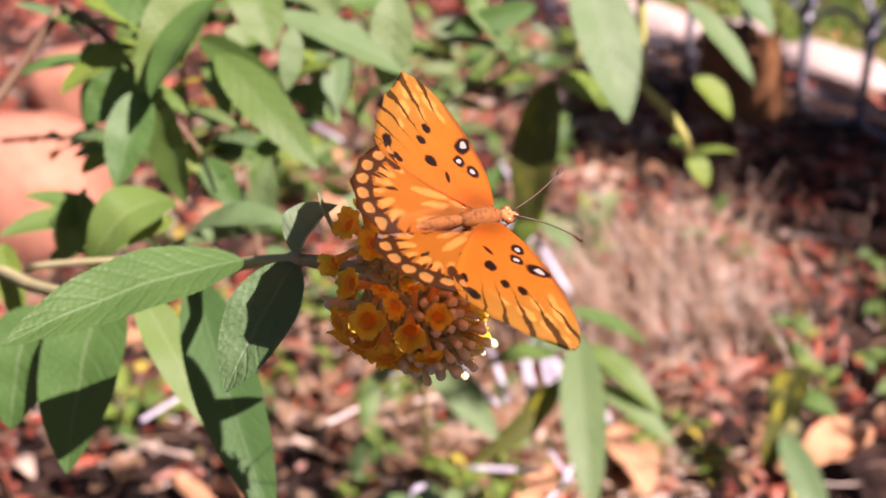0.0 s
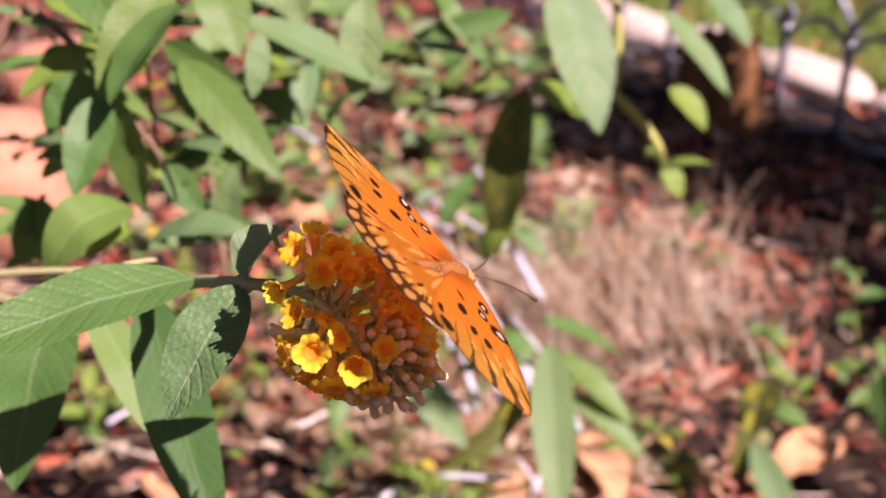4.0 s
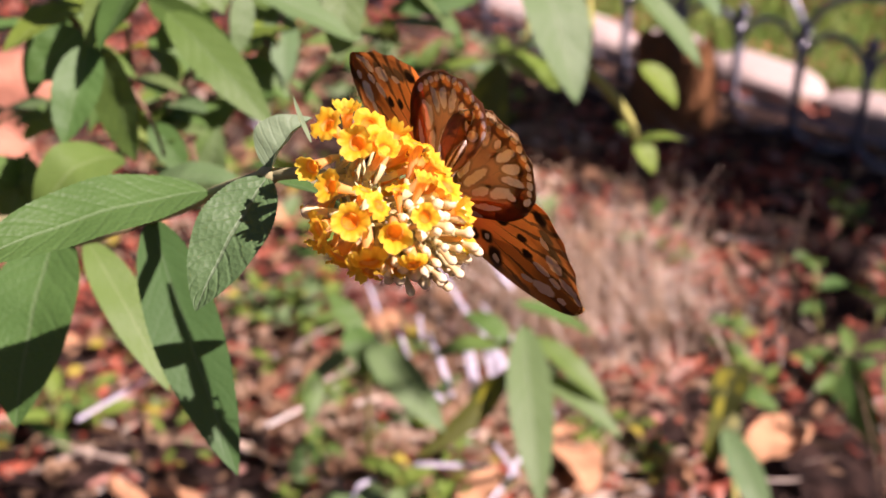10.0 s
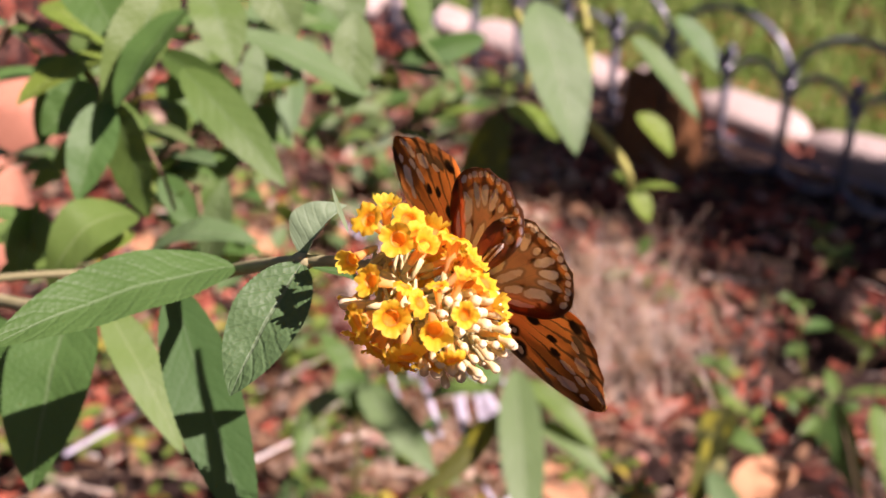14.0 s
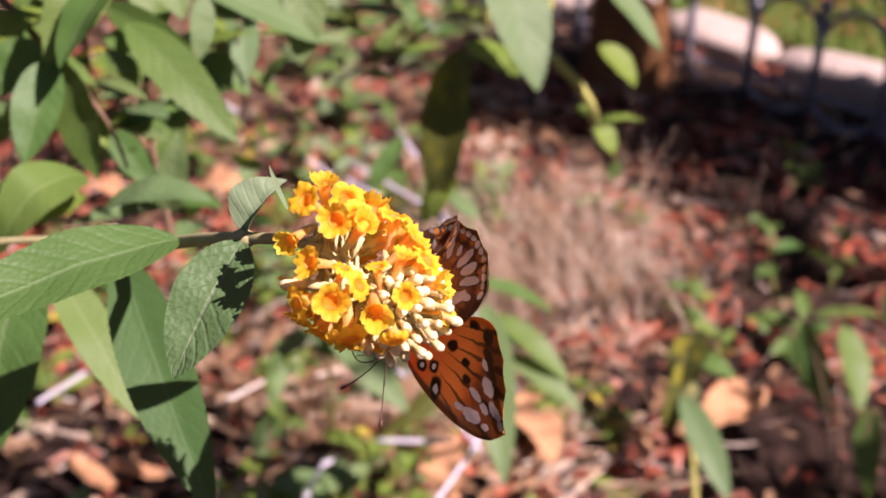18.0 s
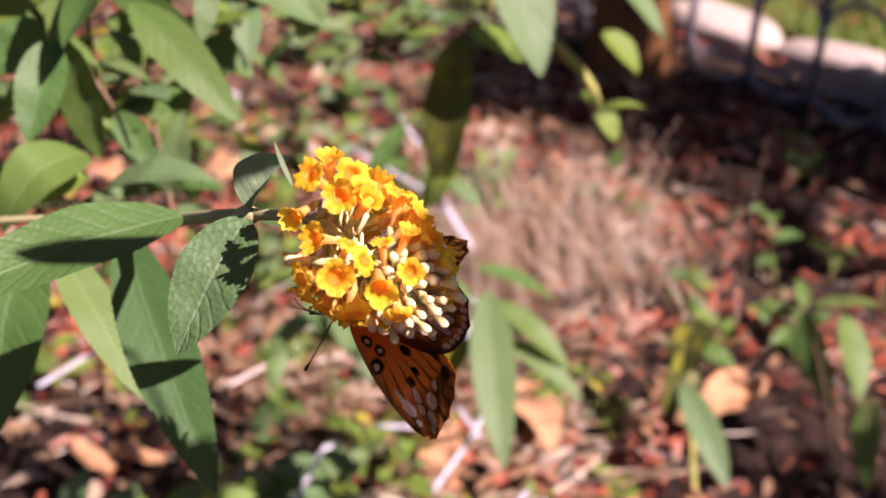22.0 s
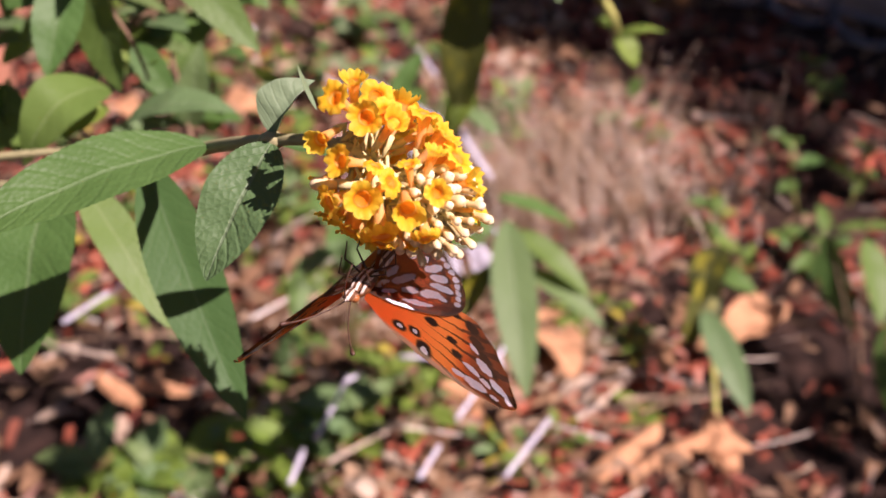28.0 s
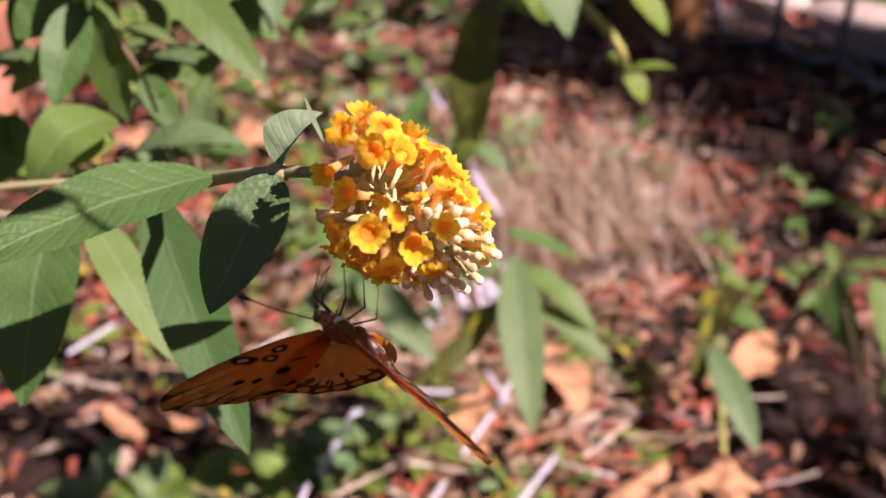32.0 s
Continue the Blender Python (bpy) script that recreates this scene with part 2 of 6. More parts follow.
def blade(length, width, sag=0.1, fold=0.15, twist=0.0, tooth=0.0, fat=0.42, nu=6, nv=18, tip=1.0, wave=0.0, seed=0):
    """Vertices, faces and UVs of a lance-shaped leaf along Y, its face up Z."""
    rng = random.Random(seed)
    ph = rng.uniform(0, 6.28)
    vs, fs, uv = [], [], []
    for j in range(nv + 1):
        v = j / nv
        w = (v ** 0.62) * ((1 - v) ** (0.85 * tip)) / ((fat ** 0.62) * ((1 - fat) ** (0.85 * tip)))
        w = width / 2 * min(max(w, 0.02), 1.05)
        if tooth:
            w *= 1 + tooth * (1 if j % 2 else -1)
        mid = Vector((math.sin(v * 3.1 + ph) * wave * length * 0.15, v * length, sag * length * 4 * v * (1 - v)))
        ang = twist * v
        for i in range(nu + 1):
            u = 2 * i / nu - 1
            x, z = u * w, abs(u) * fold * w + wave * w * math.sin(v * 17 + ph + u)
            vs.append((mid.x + x * math.cos(ang) - z * math.sin(ang), mid.y, mid.z + x * math.sin(ang) + z * math.cos(ang)))
            uv.append((0.5 + 0.5 * u, v))
    for j in range(nv):
        for i in range(nu):
            a = j * (nu + 1) + i
            fs.append((a, a + 1, a + nu + 2, a + nu + 1))
    return vs, fs, uv


def leaf(parent, base, tip, face, width, mat, sag=0.08, fold=0.15, twist=0.0, fat=0.42, tooth=0.02, wave=0.03, fine=False, name="leaf", label="", point=1.0):
    """A leaf from base to tip (world), its upper side towards face."""
    base, tip = Vector(base), Vector(tip)
    vs, fs, uv = blade((tip - base).length, width, sag, fold, twist, tooth, fat, 8 if fine else 6, 64 if fine else 24, point, wave, len(bpy.data.objects))
    m = Matrix.Translation(base - (parent.location if parent else Vector())) @ frame_of(tip - base, face).to_4x4()
    return put(name, mesh_of(name, vs, fs, mat, uv), parent, m, label)


def tube_mesh(name, points, radii, mat, sides=8):
    """A bent tapering rod through points."""
    pts = [Vector(p) for p in points]
    vs, fs = [], []
    x = None
    for i, p in enumerate(pts):
        d = (pts[min(i + 1, len(pts) - 1)] - pts[max(i - 1, 0)]).normalized()
        x = d.orthogonal().normalized() if x is None else (x - d * x.dot(d)).normalized()
        y = d.cross(x)
        r = radii[i] if isinstance(radii, (list, tuple)) else radii
        for k in range(sides):
            a = 2 * math.pi * k / sides
            vs.append(p + (x * math.cos(a) + y * math.sin(a)) * r)
    for i in range(len(pts) - 1):
        for k in range(sides):
            a, b = i * sides + k, i * sides + (k + 1) % sides
            fs.append((a, b, b + sides, a + sides))
    fs.append(tuple(range(sides))[::-1])
    fs.append(tuple(range(len(vs) - sides, len(vs))))
    return mesh_of(name, vs, fs, mat)


def bend(a, b, lift, n=8):
    """Points of an arc from a to b that bulges by the vector lift."""
    a, b, lift = Vector(a), Vector(b), Vector(lift)
    return [a.lerp(b, i / n) + lift * (4 * (i / n) * (1 - i / n)) for i in range(n + 1)]


def stalk(parent, a, b, lift, r0, r1, mat, name="stem", n=8, sides=8):
    o = parent.location if parent else Vector()
    pts = [p - o for p in bend(a, b, lift, n)]
    return put(name, tube_mesh(name, pts, [r0 + (r1 - r0) * i / n for i in range(n + 1)], mat, sides), parent)


# ---- ground ----
def ground():
    n = 120
    vs, fs = [], []
    xs = [(-1 if i < n / 2 else 1) * 60 * abs(2 * i / n - 1) ** 2.6 for i in range(n + 1)]
    for j in range(n + 1):
        for i in range(n + 1):
            x, y = xs[i], 1.6 + xs[j]
            r = math.hypot(x, y - 1.6)
            z = 0.03 * noise.noise((x * 2.3, y * 2.3, 1.0)) + 0.012 * noise.noise((x * 9, y * 9, 2.0)) if r < 6 else 0
            vs.append((x, y, z))
    for j in range(n):
        for i in range(n):
            a = j * (n + 1) + i
            fs.append((a, a + 1, a + n + 2, a + n + 1))
    return tagged(new("ground", mesh_of("ground", vs, fs, SOIL)), "dark garden soil under bark mulch", "ground", kind="structure")


def lie(x, y):
    return 0.03 * noise.noise((x * 2.3, y * 2.3, 1.0)) + 0.012 * noise.noise((x * 9, y * 9, 2.0))


ground()


def in_shade_strip(x, y):
    """Strip along the fence where chips are left out to imitate deep shade."""
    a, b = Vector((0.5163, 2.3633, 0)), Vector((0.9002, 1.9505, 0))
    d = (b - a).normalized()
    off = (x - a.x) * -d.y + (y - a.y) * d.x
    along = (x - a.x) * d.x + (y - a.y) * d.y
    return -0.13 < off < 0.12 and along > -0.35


SHADE_PATCHES = (((0.4557, 1.0853, 0), 0.14), ((0.4103, 1.1389, 0), 0.08), ((-0.3476, 1.1412, 0), 0.11), ((0.3848, 1.2653, 0), 0.07), ((0.4663, 0.9551, 0), 0.12), ((0.5854, 1.4443, 0), 0.06), ((0.57, 1.05, 0), 0.11), ((0.39, 1.02, 0), 0.07), ((0.60, 1.20, 0), 0.08), ((-0.40, 1.12, 0), 0.13), ((-0.25, 1.11, 0), 0.10), ((0.47, 1.00, 0), 0.16))


def in_shade_patch(x, y):
    """Shaded places, imitated by thinning the mulch until the dark soil shows."""
    return any(math.hypot(x - g[0], y - g[1]) < r for g, r in SHADE_PATCHES)


def beyond_fence(x, y):
    a, b = Vector((0.5163, 2.3633, 0)), Vector((0.9002, 1.9505, 0))
    d = (b - a).normalized()
    return (x - a.x) * -d.y + (y - a.y) * d.x > 0.1


def chips():
    """Shredded bark, thousands of splinters."""
    rng = random.Random(4)
    vs, fs = [], []
    for k in range(30000):
        y = 0.75 + 2.6 * rng.random() ** 1.3
        x = rng.uniform(-0.75, 0.75) * (0.55 + 0.55 * y)
        if k > 20000:
            x, y = rng.uniform(-2.6, 1.9), rng.uniform(-1.6, 3.6)
            if abs(x) < 0.75 * (0.55 + 0.55 * y) and y > 0.75 or beyond_fence(x, y):
                continue
        if in_shade_strip(x, y) and rng.random() < 0.93:
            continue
        if noise.noise((x * 7, y * 7, 5.0)) < -0.02 and rng.random() < 0.72:
            continue
        if in_shade_patch(x, y) and rng.random() < 0.86:
            continue
        l, w = rng.uniform(0.010, 0.050) * rng.choice((0.6, 0.8, 1.0)), rng.uniform(0.0035, 0.0125)
        h = rng.uniform(0.002, 0.008)
        r = Euler((rng.gauss(0, 0.35), rng.gauss(0, 0.35), rng.uniform(0, 6.28))).to_matrix()
        o = Vector((x, y, lie(x, y) + rng.uniform(0.0, 0.022)))
        b = len(vs)
        for sx, sy, sz in ((-1, -0.7, 0), (1, -1, 0), (0.9, 1, 0), (-1, 0.8, 0), (-0.8, -0.6, 1), (0.9, -0.8, 1), (0.8, 0.7, 1), (-0.9, 0.6, 1)):
            vs.append(o + r @ Vector((sx * l / 2 * rng.uniform(0.8, 1.1), sy * w / 2, sz * h)))
        fs += [(b + 4, b + 5, b + 6, b + 7), (b, b + 1, b + 5, b + 4), (b + 1, b + 2, b + 6, b + 5), (b + 2, b + 3, b + 7, b + 6), (b + 3, b, b + 4, b + 7)]
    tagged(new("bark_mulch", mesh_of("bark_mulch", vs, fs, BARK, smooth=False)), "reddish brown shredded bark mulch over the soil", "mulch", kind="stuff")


chips()


# ---- the butterfly bush: flowering twig, its leaves, and the branches behind ----
bush = base_at("butterfly_bush", (-0.37, 0.56, 0.0), "green butterfly bush with lance-shaped leaves and one yellow flower head", "shrub")

# main stems from the ground
stalk(bush, (-0.37, 0.56, -0.01), (-0.25, 0.50, 0.70), (-0.05, 0.0, 0), 0.008, 0.004, BROWN_STEM)
stalk(bush, (-0.25, 0.50, 0.70), (-0.1943, 0.5483, 0.7684), (0, 0.01, 0), 0.0028, 0.0022, BROWN_STEM)
stalk(bush, (-0.1943, 0.5483, 0.7684), (-0.1481, 0.5091, 0.7373), (0.004, 0, 0.004), 0.0024, 0.0014, BROWN_STEM)
stalk(bush, (-0.1481, 0.5091, 0.7373), (-0.1209, 0.4986, 0.6963), (0.004, 0, 0.004), 0.0013, 0.0008, BROWN_STEM)
stalk(bush, (-0.25, 0.50, 0.69), (-0.0934, 0.3381, 0.7459), (0, -0.02, -0.012), 0.0030, 0.0022, STEM)
stalk(bush, (-0.0934, 0.3381, 0.7459), (-0.0726, 0.3144, 0.763), (0, 0, -0.0006), 0.0022, 0.0019, STEM)
stalk(bush, (-0.0726, 0.3144, 0.763), (-0.0451, 0.2584, 0.7962), (0, 0, 0.0006), 0.0019, 0.0016, STEM)
stalk(bush, (-0.0451, 0.2584, 0.7962), (-0.0258, 0.2408, 0.8035), (0, 0, 0.001), 0.0016, 0.0011, STEM)
put("node", tube_mesh("node", [Vector(p) - bush.location for p in ((-0.0483, 0.2653, 0.7921), (-0.0451, 0.2584, 0.7962), (-0.0426, 0.2558, 0.7977))], [0.0016, 0.0026, 0.0014], STEM, 10), bush)

# leaves of the flowering twig
FINE = dict(fine=True, tooth=0.012)
leaf(bush, (-0.0668, 0.2997, 0.7728), (-0.1223, 0.258, 0.7711), (-0.08, -0.308, 0.948), 0.0222, GREEN_NEAR, 0.05, 0.22, 0.15, 0.42, label="long green leaf with pale veins", **FINE)
leaf(bush, (-0.0449, 0.2560, 0.7970), (-0.0600, 0.2346, 0.7736), (-0.20, -0.75, 0.62), 0.0176, GREY_GREEN, 0.05, 0.22, -0.1, 0.45, label="puckered grey-green leaf with small teeth", **FINE)
leaf(bush, (-0.0444, 0.2578, 0.7972), (-0.0345, 0.2640, 0.8085), (-0.65, -0.45, 0.60), 0.0122, DOWNY, 0.10, 0.85, 0.0, 0.42, label="small downy folded leaf", **FINE)
leaf(bush, (-0.0338, 0.2502, 0.8080), (-0.0375, 0.2512, 0.8188), (0.808, -0.304, 0.505), 0.0018, DOWNY, -0.04, 0.4, 0.3, 0.4)
leaf(bush, (-0.0446, 0.2607, 0.794), (-0.028, 0.2788, 0.777), (0.104, -0.184, 0.977), 0.0085, GREEN_NEAR, 0.05, 0.2, 0.0, 0.45, **FINE)
leaf(bush, (-0.0921, 0.3368, 0.7456), (-0.0618, 0.2832, 0.6895), (-0.10, -0.72, 0.68), 0.0212, SMOOTH, 0.05, 0.16, 0.12, 0.40, label="hanging green leaf, partly shaded", **FINE)
leaf(bush, (-0.1274, 0.3872, 0.7122), (-0.0947, 0.3490, 0.6740), (0.252, -0.383, 0.889), 0.0160, FRESH, 0.05, 0.12, -0.1, 0.5, **FINE)
leaf(bush, (-0.1288, 0.3628, 0.7295), (-0.1367, 0.3155, 0.6831), (-0.171, -0.641, 0.748), 0.0300, BROAD, 0.06, 0.16, 0.0, 0.5, label="broad hanging green leaf, half shaded", **FINE)
leaf(bush, (-0.1579, 0.3663, 0.7172), (-0.162, 0.337, 0.6847), (-0.178, -0.744, 0.644), 0.030, BROAD, 0.06, 0.16, 0.0, 0.5, **FINE)

# leaves of the branches behind
leaf(bush, (-0.1276, 0.4533, 0.7155), (-0.157, 0.4240, 0.6968), (-0.25, -0.72, 0.62), 0.0245, FRESH, 0.34, 0.2, 0.0, 0.45, **FINE)
leaf(bush, (-0.142, 0.4785, 0.7543), (-0.1497, 0.45, 0.722), (0.15, -0.60, 0.75), 0.0190, GREEN, 0.05, 0.25, 0.0, 0.5)
leaf(bush, (-0.1411, 0.483, 0.7521), (-0.1224, 0.4517, 0.7145), (-0.25, -0.95, -0.20), 0.024, GREEN, -0.04, 0.2, 0.0, 0.5)
leaf(bush, (-0.1099, 0.4917, 0.7897), (-0.1317, 0.4534, 0.7603), (-0.582, -0.571, 0.579), 0.0235, GREEN, 0.05, 0.25, 0.0, 0.45)
leaf(bush, (-0.116, 0.509, 0.7583), (-0.0688, 0.472, 0.7206), (-0.20, -0.45, 0.86), 0.0195, GREEN, 0.06, 0.15, 0.0, 0.5)
leaf(bush, (-0.1269, 0.4679, 0.6917), (-0.0793, 0.4605, 0.6992), (-0.101, -0.043, 0.994), 0.021, PALE, 0.15, 0.15, 0.0, 0.4)
leaf(bush, (-0.1307, 0.5411, 0.7549), (-0.0909, 0.5221, 0.7404), (0.206, -0.965, 0.163), 0.014, GREEN, 0.03, 0.2)
leaf(bush, (-0.1509, 0.5303, 0.7558), (-0.1851, 0.5008, 0.743), (-0.198, -0.287, 0.937), 0.022, LIME, 0.08, 0.2)
leaf(bush, (-0.1469, 0.5216, 0.7607), (-0.1791, 0.5155, 0.7707), (-0.101, 0.07, 0.992), 0.008, LIME, 0.10, 0.2)
leaf(bush, (-0.1526, 0.5054, 0.7515), (-0.1743, 0.4952, 0.7324), (-0.218, -0.976, 0.024), 0.020, GREEN, 0.03, 0.2)
leaf(bush, (-0.0363, 0.5901, 0.7192), (-0.1087, 0.5855, 0.7532), (-0.101, -0.291, 0.951), 0.024, PALE, 0.05, 0.15)
leaf(bush, (-0.0448, 0.6097, 0.756), (-0.0484, 0.5846, 0.7088), (0.105, -0.497, 0.861), 0.022, PALE, 0.05, 0.15)
leaf(bush, (-0.0906, 0.5629, 0.7533), (-0.0933, 0.5481, 0.7254), (0.408, -0.529, 0.744), 0.012, PALE, 0.05, 0.15)
leaf(bush, (-0.1384, 0.5352, 0.7437), (-0.1641, 0.5399, 0.7312), (-0.105, -0.069, 0.992), 0.016, LIME, 0.05, 0.15)
leaf(bush, (-0.1455, 0.5555, 0.6967), (-0.1387, 0.5478, 0.6822), (0, -0.292, 0.956), 0.010, LIME, 0.05, 0.15)
leaf(bush, (-0.1328, 0.5333, 0.6975), (-0.1156, 0.5221, 0.6765), (0.367, -0.927, 0.078), 0.015, GREEN, 0.05, 0.15)
leaf(bush, (-0.1809, 0.4986, 0.6963), (-0.1908, 0.4846, 0.6698), (0.367, -0.927, 0.078), 0.02, GREEN, 0.05, 0.15)
leaf(bush, (-0.1994, 0.5459, 0.7639), (-0.1734, 0.5338, 0.7624), (0, -0.07, 0.998), 0.012, GREEN, 0.05, 0.15)
leaf(bush, (-0.1921, 0.4287, 0.7082), (-0.1804, 0.4042, 0.6836), (-0.183, -0.484, 0.856), 0.012, LIME, 0.05, 0.15)

# twigs and small leaves between them
leaf(bush, (-0.1461, 0.5645, 0.6799), (-0.1200, 0.5411, 0.6788), (-0.55, -0.82, -0.10), 0.0125, GREEN, 0.08, 0.2)
leaf(bush, (-0.1425, 0.5340, 0.7069), (-0.1324, 0.5118, 0.7040), (0.10, -0.42, 0.90), 0.0066, LIME, 0.08, 0.2)
leaf(bush, (-0.1839, 0.5502, 0.6912), (-0.1919, 0.5298, 0.6907), (0.10, -0.42, 0.90), 0.0105, LIME, 0.08, 0.2)
leaf(bush, (-0.1470, 0.5797, 0.7041), (-0.1191, 0.5560, 0.7028), (0.10, -0.42, 0.90), 0.0071, PALE, 0.08, 0.2)
leaf(bush, (-0.1310, 0.4605, 0.7036), (-0.1458, 0.4413, 0.6998), (0.10, -0.42, 0.90), 0.0100, LIME, 0.08, 0.2)
leaf(bush, (-0.1408, 0.5394, 0.6779), (-0.1204, 0.5269, 0.6927), (0.10, -0.42, 0.90), 0.0068, FRESH, 0.08, 0.2)
leaf(bush, (-0.1336, 0.6118, 0.6432), (-0.1100, 0.5865, 0.6424), (0.10, -0.42, 0.90), 0.0150, PALE, 0.08, 0.2)
leaf(bush, (-0.1404, 0.5848, 0.6751), (-0.1123, 0.5634, 0.6785), (0.10, -0.42, 0.90), 0.0096, PALE, 0.08, 0.2)
leaf(bush, (-0.1550, 0.5859, 0.7133), (-0.1390, 0.5696, 0.7228), (0.10, -0.42, 0.90), 0.0071, YELLOW_LEAF, 0.08, 0.2)
leaf(bush, (-0.0993, 0.7522, 0.6069), (-0.1147, 0.7252, 0.6075), (0.10, -0.42, 0.90), 0.0094, PALE, 0.08, 0.2)
leaf(bush, (-0.0928, 0.6485, 0.6302), (-0.0722, 0.6251, 0.6344), (-0.55, -0.82, -0.10), 0.0089, GREEN, 0.08, 0.2)
leaf(bush, (-0.1741, 0.5434, 0.7191), (-0.1766, 0.5349, 0.7369), (-0.55, -0.82, -0.10), 0.0112, GREEN, 0.08, 0.2)
leaf(bush, (-0.1814, 0.5048, 0.6943), (-0.1780, 0.4793, 0.6843), (-0.55, -0.82, -0.10), 0.0147, GREEN, 0.08, 0.2)
stalk(bush, (-0.1787, 0.4163, 0.7039), (-0.1238, 0.3981, 0.7176), (0, 0, 0.001), 0.0017, 0.0013, STEM)
stalk(bush, (-0.1238, 0.3981, 0.7176), (-0.1077, 0.4086, 0.7171), (0, 0, 0.001), 0.0010, 0.0007, STEM)
stalk(bush, (-0.1197, 0.5812, 0.7091), (-0.1324, 0.5689, 0.6881), (0, 0, 0.002), 0.0009, 0.0006, BROWN_STEM)
stalk(bush, (-0.1446, 0.5709, 0.6903), (-0.1254, 0.5736, 0.6963), (0, 0, 0.002), 0.0009, 0.0006, BROWN_STEM)
stalk(bush, (-0.1049, 0.6937, 0.6070), (-0.0876, 0.7018, 0.6217), (0, 0, 0.002), 0.0009, 0.0006, BROWN_STEM)


# leaves higher up the bush
rng = random.Random(41)
for p, q, w, m in (
    ((-0.1631, 0.5304, 0.7997), (-0.1373, 0.4928, 0.7735), 0.026, GREEN), ((-0.1169, 0.5041, 0.7982), (-0.1417, 0.4723, 0.7549), 0.024, GREEN), ((-0.1162, 0.5836, 0.7776), (-0.0991, 0.554, 0.744), 0.026, GREEN),
    ((-0.1866, 0.5619, 0.7702), (-0.1563, 0.5426, 0.7584), 0.022, LIME), ((-0.1548, 0.6077, 0.7759), (-0.1112, 0.5992, 0.7648), 0.022, GREEN), ((-0.0945, 0.6255, 0.7744), (-0.0749, 0.6078, 0.7423), 0.026, PALE),
    ((-0.1899, 0.5706, 0.743), (-0.1664, 0.5329, 0.7164), 0.024, GREEN), ((-0.1142, 0.6086, 0.7388), (-0.1377, 0.5863, 0.7144), 0.022, GREEN), ((-0.0902, 0.6538, 0.7423), (-0.0513, 0.6477, 0.7353), 0.022, GREEN),
    ((-0.053, 0.7023, 0.7538), (-0.0594, 0.6838, 0.7168), 0.028, PALE), ((-0.201, 0.6101, 0.7747), (-0.1765, 0.6026, 0.7632), 0.022, GREEN), ((-0.1694, 0.6386, 0.7464), (-0.1956, 0.6227, 0.7121), 0.024, GREEN),
    ((-0.0898, 0.7046, 0.7096), (-0.1094, 0.6892, 0.6771), 0.024, GREEN), ((-0.021, 0.7977, 0.7242), (-0.0066, 0.7803, 0.6923), 0.026, GREEN), ((0.0181, 0.8565, 0.7122), (-0.0093, 0.8419, 0.6802), 0.024, PALE),
    ((-0.1531, 0.6393, 0.7061), (-0.1202, 0.6253, 0.6829), 0.022, GREEN), ((-0.1685, 0.5699, 0.7003), (-0.193, 0.5637, 0.6852), 0.020, LIME), ((-0.1102, 0.669, 0.6816), (-0.0817, 0.6574, 0.6625), 0.022, GREEN),
):
    leaf(bush, p, q, Vector((0.065, -0.381, 0.922)) + Vector((rng.uniform(-0.5, 0.4), rng.uniform(-0.4, 0.4), 0)), w, m, 0.06, 0.18, rng.uniform(-0.2, 0.2), 0.47)


# ---- the flower head ----
def petal_material():
    m = Mat("petal_yellow", 0.55, 0.3)
    uv = m.t.nodes.new("ShaderNodeSeparateXYZ")
    m.link(m.coords("UV"), uv.inputs[0])
    v = m.math("ADD", uv.outputs[1], m.math("MULTIPLY", m.math("SUBTRACT", m.noise(700.0, 3.0), 0.5), 0.10))
    c = m.ramp(v, (0.0, (0.88, 0.66, 0.34)), (0.40, (0.92, 0.58, 0.18)), (0.53, (0.93, 0.30, 0.006)), (0.61, (0.96, 0.49, 0.012)), (0.72, (0.97, 0.63, 0.020)), (1.0, (0.99, 0.77, 0.075)))
    c = m.mix(m.math("MULTIPLY", m.rnd(), 0.12), c, (0.95, 0.45, 0.010))
    m.color(c)
    nrm = m.bump(m.noise(1400.0, 3.0), 0.35, 0.0005)
    m.sheer(m.mix(0.4, c, (1.0, 0.70, 0.10)), 0.60, nrm)
    return m.m


def bud_material():
    m = Mat("bud_cream", 0.6, 0.3)
    uv = m.t.nodes.new("ShaderNodeSeparateXYZ")
    m.link(m.coords("UV"), uv.inputs[0])
    c = m.ramp(uv.outputs[1], (0.0, (0.52, 0.54, 0.30)), (0.35, (0.80, 0.62, 0.28)), (0.75, (0.86, 0.70, 0.36)), (1.0, (0.90, 0.80, 0.54)))
    c = m.mix(m.math("MULTIPLY", m.rnd(), 0.3), c, (0.84, 0.62, 0.26))
    m.color(c)
    m.bump(m.noise(1600.0, 3.0), 0.3, 0.0004)
    m.sheer(c, 0.25)
    return m.m


PETAL, BUD = petal_material(), bud_material()
CALYX = stem_material("calyx_green", (0.42, 0.42, 0.20), (0.66, 0.55, 0.28))


